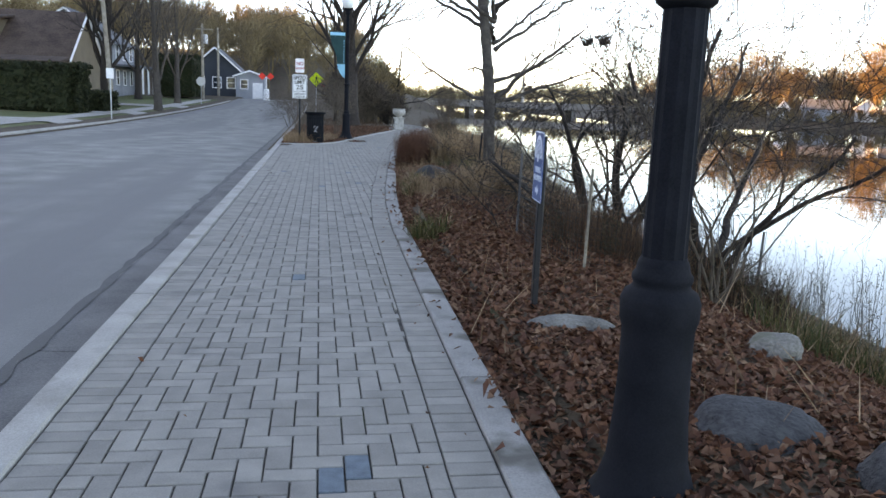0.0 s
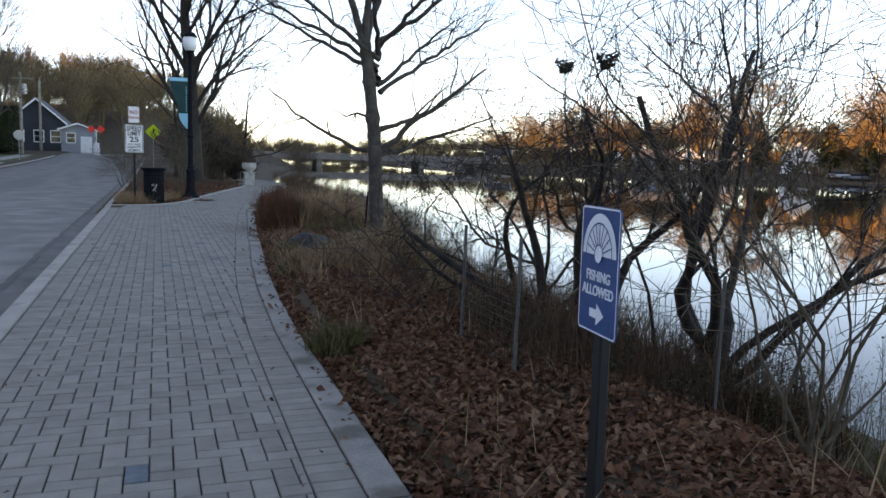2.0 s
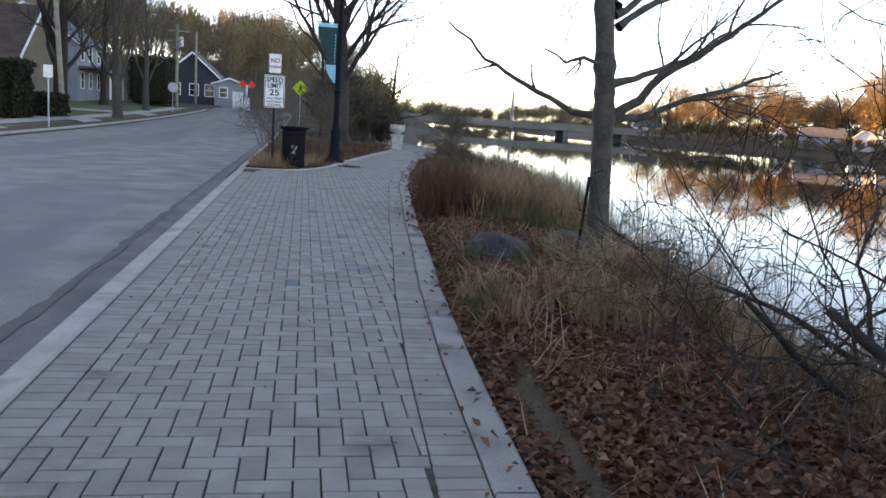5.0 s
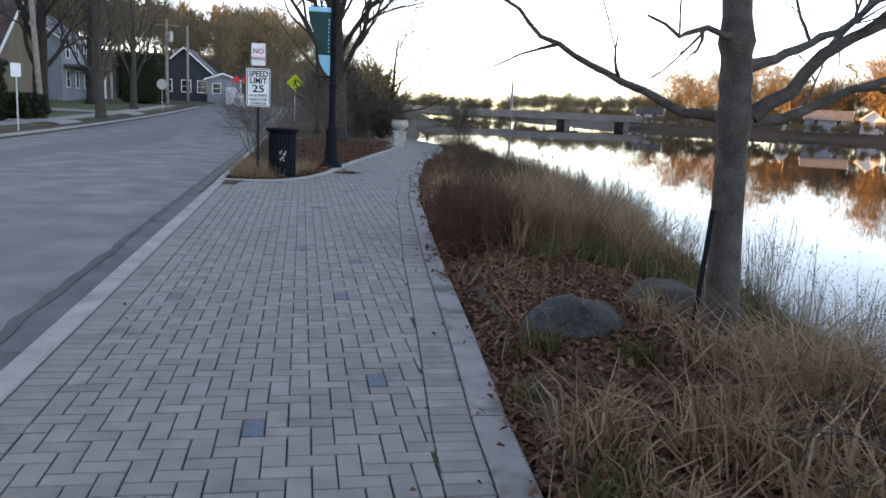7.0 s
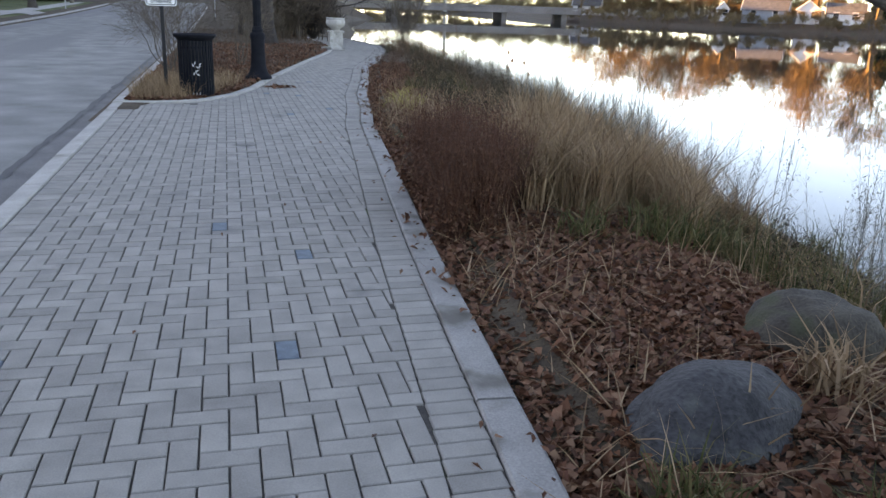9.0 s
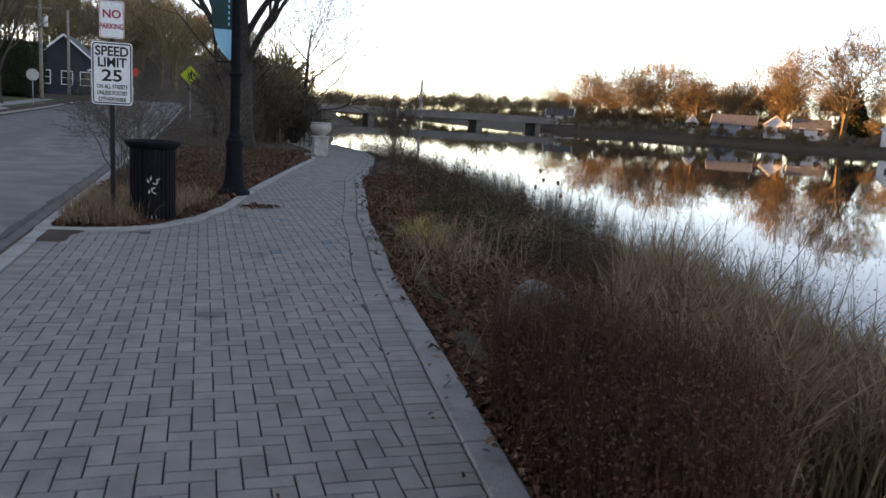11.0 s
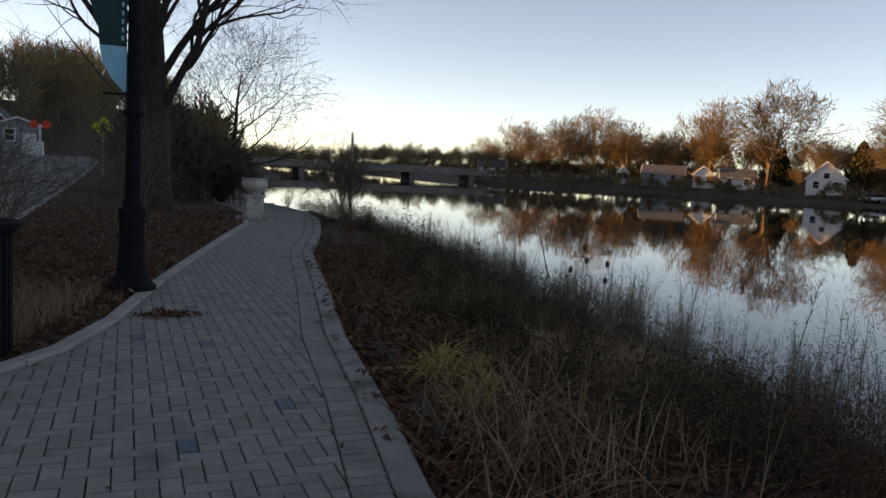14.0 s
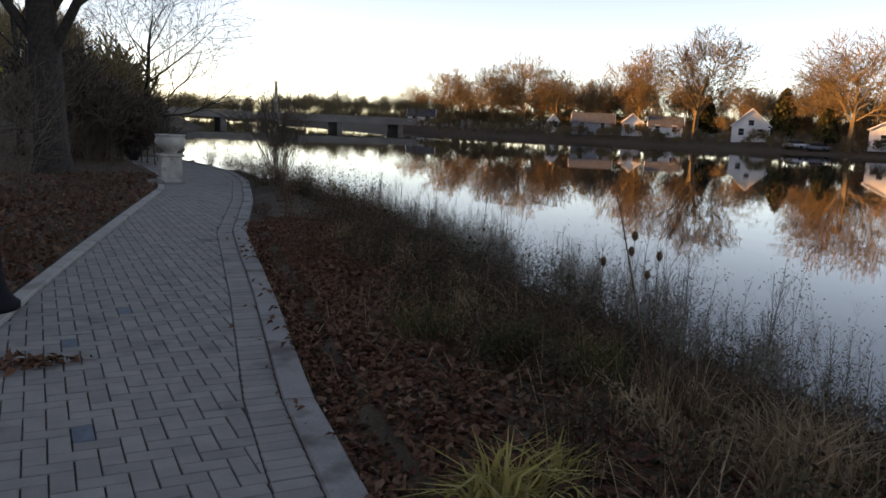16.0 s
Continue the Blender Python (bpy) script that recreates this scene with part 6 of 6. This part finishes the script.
# bridge and mast
br = thing("bridge", (0, 200, 0), "low concrete road bridge across the lake", "bridge")
part("deck", boxed((70, 8, 1.1), (49, 0, 1.3), 0.05), M_BRIDGE, br)
part("parapet", boxed((70, 0.3, 0.5), (49, -3.9, 2.15), 0.03), M_BRIDGE, br)
part("parapet", boxed((70, 0.3, 0.5), (49, 3.9, 2.15), 0.03), M_BRIDGE, br)
for x in (38.5, 64.8, 80):
    part("pier", boxed((1.4, 6.5, 3.2), (x, 0, 0.0), 0.1), M_BRIDGE, br)
mast = thing("mast", (75.0, 290, 0.5), "tall pale chimney-like mast beyond the bridge", "mast")
lay("shaft", *lathe([(0.6, -0.5), (0.55, 6), (0.42, 12.6)], 12), M_CONC, mast)


# ---- pavers, last ----
CELL, X0, Y0 = 0.1, 0.205, 0.1
path_floor = tagged(new("floor_path"), "grey concrete pavers laid in herringbone with soldier borders", "pavement", kind="structure")
bed_y = steps((-8, 50, 0.5))
V, F = [], []
for i, y in enumerate(bed_y):
    lo = 0.0 if y < 23.3 else island(y) - 0.02
    V += [(lo, y, -0.012), (seam(y) + 0.01, y, -0.012)]
    if i:
        F.append((2 * i - 2, 2 * i - 1, 2 * i + 1, 2 * i))
lay("joint_bed", V, F, M_SAND, path_floor, "dark joint sand")
BLUES = [(0.56, 3.2), (1.25, 4.25), (0.97, 5.45), (1.2, 1.9), (1.3, 2.0), (1.17, 12.0), (1.77, 12.6), (1.67, 14.48), (1.38, 16.6), (1.88, 15.9), (1.67, 20.3), (2.27, 22.35), (2.8, 23.0), (3.24, 25.95), (2.6, 24.5), (2.63, 26.2), (0.5, 14.5), (2.04, 19.5), (2.05, 24.8), (2.9, 27.1)]
rng = random.Random(21)


def paver_shape(hx, hy):
    V, F = [], []
    for ix, (ins, z) in enumerate(((0.0, -0.05), (0.0, -0.004), (0.004, 0.0))):
        V += [(-hx + ins, -hy + ins, z), (hx - ins, -hy + ins, z), (hx - ins, hy - ins, z), (-hx + ins, hy - ins, z)]
    for b in (0, 4):
        F += [(b + k, b + (k + 1) % 4, b + 4 + (k + 1) % 4, b + 4 + k) for k in range(4)]
    F.append((8, 9, 10, 11))
    return V, F


G = 0.0036
SHAPE = paver_shape(0.1 - G, 0.05 - G)
one = mesh_of("paver", *SHAPE, M_PAVER)
one_blue = mesh_of("engraved_paver", *SHAPE, M_BLUE)
JV, JF = [], []


def cut_paver(cx, cy, hx, hy, lo, hi, z):
    """A paver trimmed between the lines lo(y) and hi(y)."""
    out = []
    for ins, dz in ((0.0, -0.05), (0.0, -0.004), (0.004, 0.0)):
        for sx, sy in ((-1, -1), (1, -1), (1, 1), (-1, 1)):
            y = cy + sy * (hy - ins)
            out.append((min(max(cx + sx * (hx - ins), lo(y) + ins), hi(y) - ins), y, z + dz))
    if out[1][0] - out[0][0] < 0.015 and out[2][0] - out[3][0] < 0.015:
        return
    b = len(JV)
    JV.extend(out)
    for k0 in (0, 4):
        JF.extend((b + k0 + k, b + k0 + (k + 1) % 4, b + k0 + 4 + (k + 1) % 4, b + k0 + 4 + k) for k in range(4))
    JF.append((b + 8, b + 9, b + 10, b + 11))


def left_edge(y):
    return X0 if y < 23.36 else island(y) + 0.006


def right_edge(y):
    return seam(y) - 0.205


singles = 0
taken = set()
for j in range(-70, 480):
    y = Y0 + j * CELL
    for i in range(-2, 70):
        k = (i - j) % 4
        if k == 0:
            cx, cy, hx, hy = X0 + (i + 1) * CELL, y + 0.05, 0.1, 0.05
        elif k == 3:
            cx, cy, hx, hy = X0 + (i + 0.5) * CELL, y + 0.1, 0.05, 0.1
        else:
            continue
        lo, hi = left_edge(cy), right_edge(cy)
        if cx + hx < lo + 0.02 or cx - hx > hi - 0.02:
            continue
        if cy > 23.3 and cy - hy < 23.44 and cx < island(23.7):
            if cy > 23.36:
                continue
        z = rng.uniform(-0.0025, 0.0015)
        blue = None
        if k == 3:
            for q, (bx, by) in enumerate(BLUES):
                if q not in taken and abs(cx - bx) < 0.08 and abs(cy - by) < 0.13:
                    blue = q
        whole = cx - hx >= lo - 0.001 and cx + hx <= hi + 0.001
        if blue is not None and whole:
            taken.add(blue)
        if whole and (blue is not None or (1.7 < cy < 5.0 and singles < 290)):
            ob = new("engraved_paver" if blue is not None else "paver", one_blue if blue is not None else one)
            ob.parent = path_floor
            ob.matrix_local = pose(cx, cy, z, rng.uniform(-0.4, 0.4), rng.uniform(-0.4, 0.4), (0 if k == 0 else 90) + rng.uniform(-0.5, 0.5))
            if blue is not None:
                ob["label"] = "blue engraved paver"
            else:
                singles += 1
        else:
            jx = rng.uniform(-0.001, 0.001)
            cut_paver(cx + jx, cy, hx - G, hy - G, left_edge, right_edge, z)
for j in range(-70, 480):
    y = Y0 + j * CELL + 0.05
    z = rng.uniform(-0.003, 0.001)
    if y < 23.36:
        cut_paver(0.102, y, 0.1 - G, 0.05 - G, lambda q: -1, lambda q: 9, z)
    cut_paver(seam(y) - 0.101, y, 0.1 - G, 0.05 - G, lambda q: seam(q) - 0.2, lambda q: seam(q) - 0.001, rng.uniform(-0.003, 0.001))
tagged(lay("paver_field", JV, JF, M_PAVER2, path_floor), "grey concrete pavers", kind="stuff")
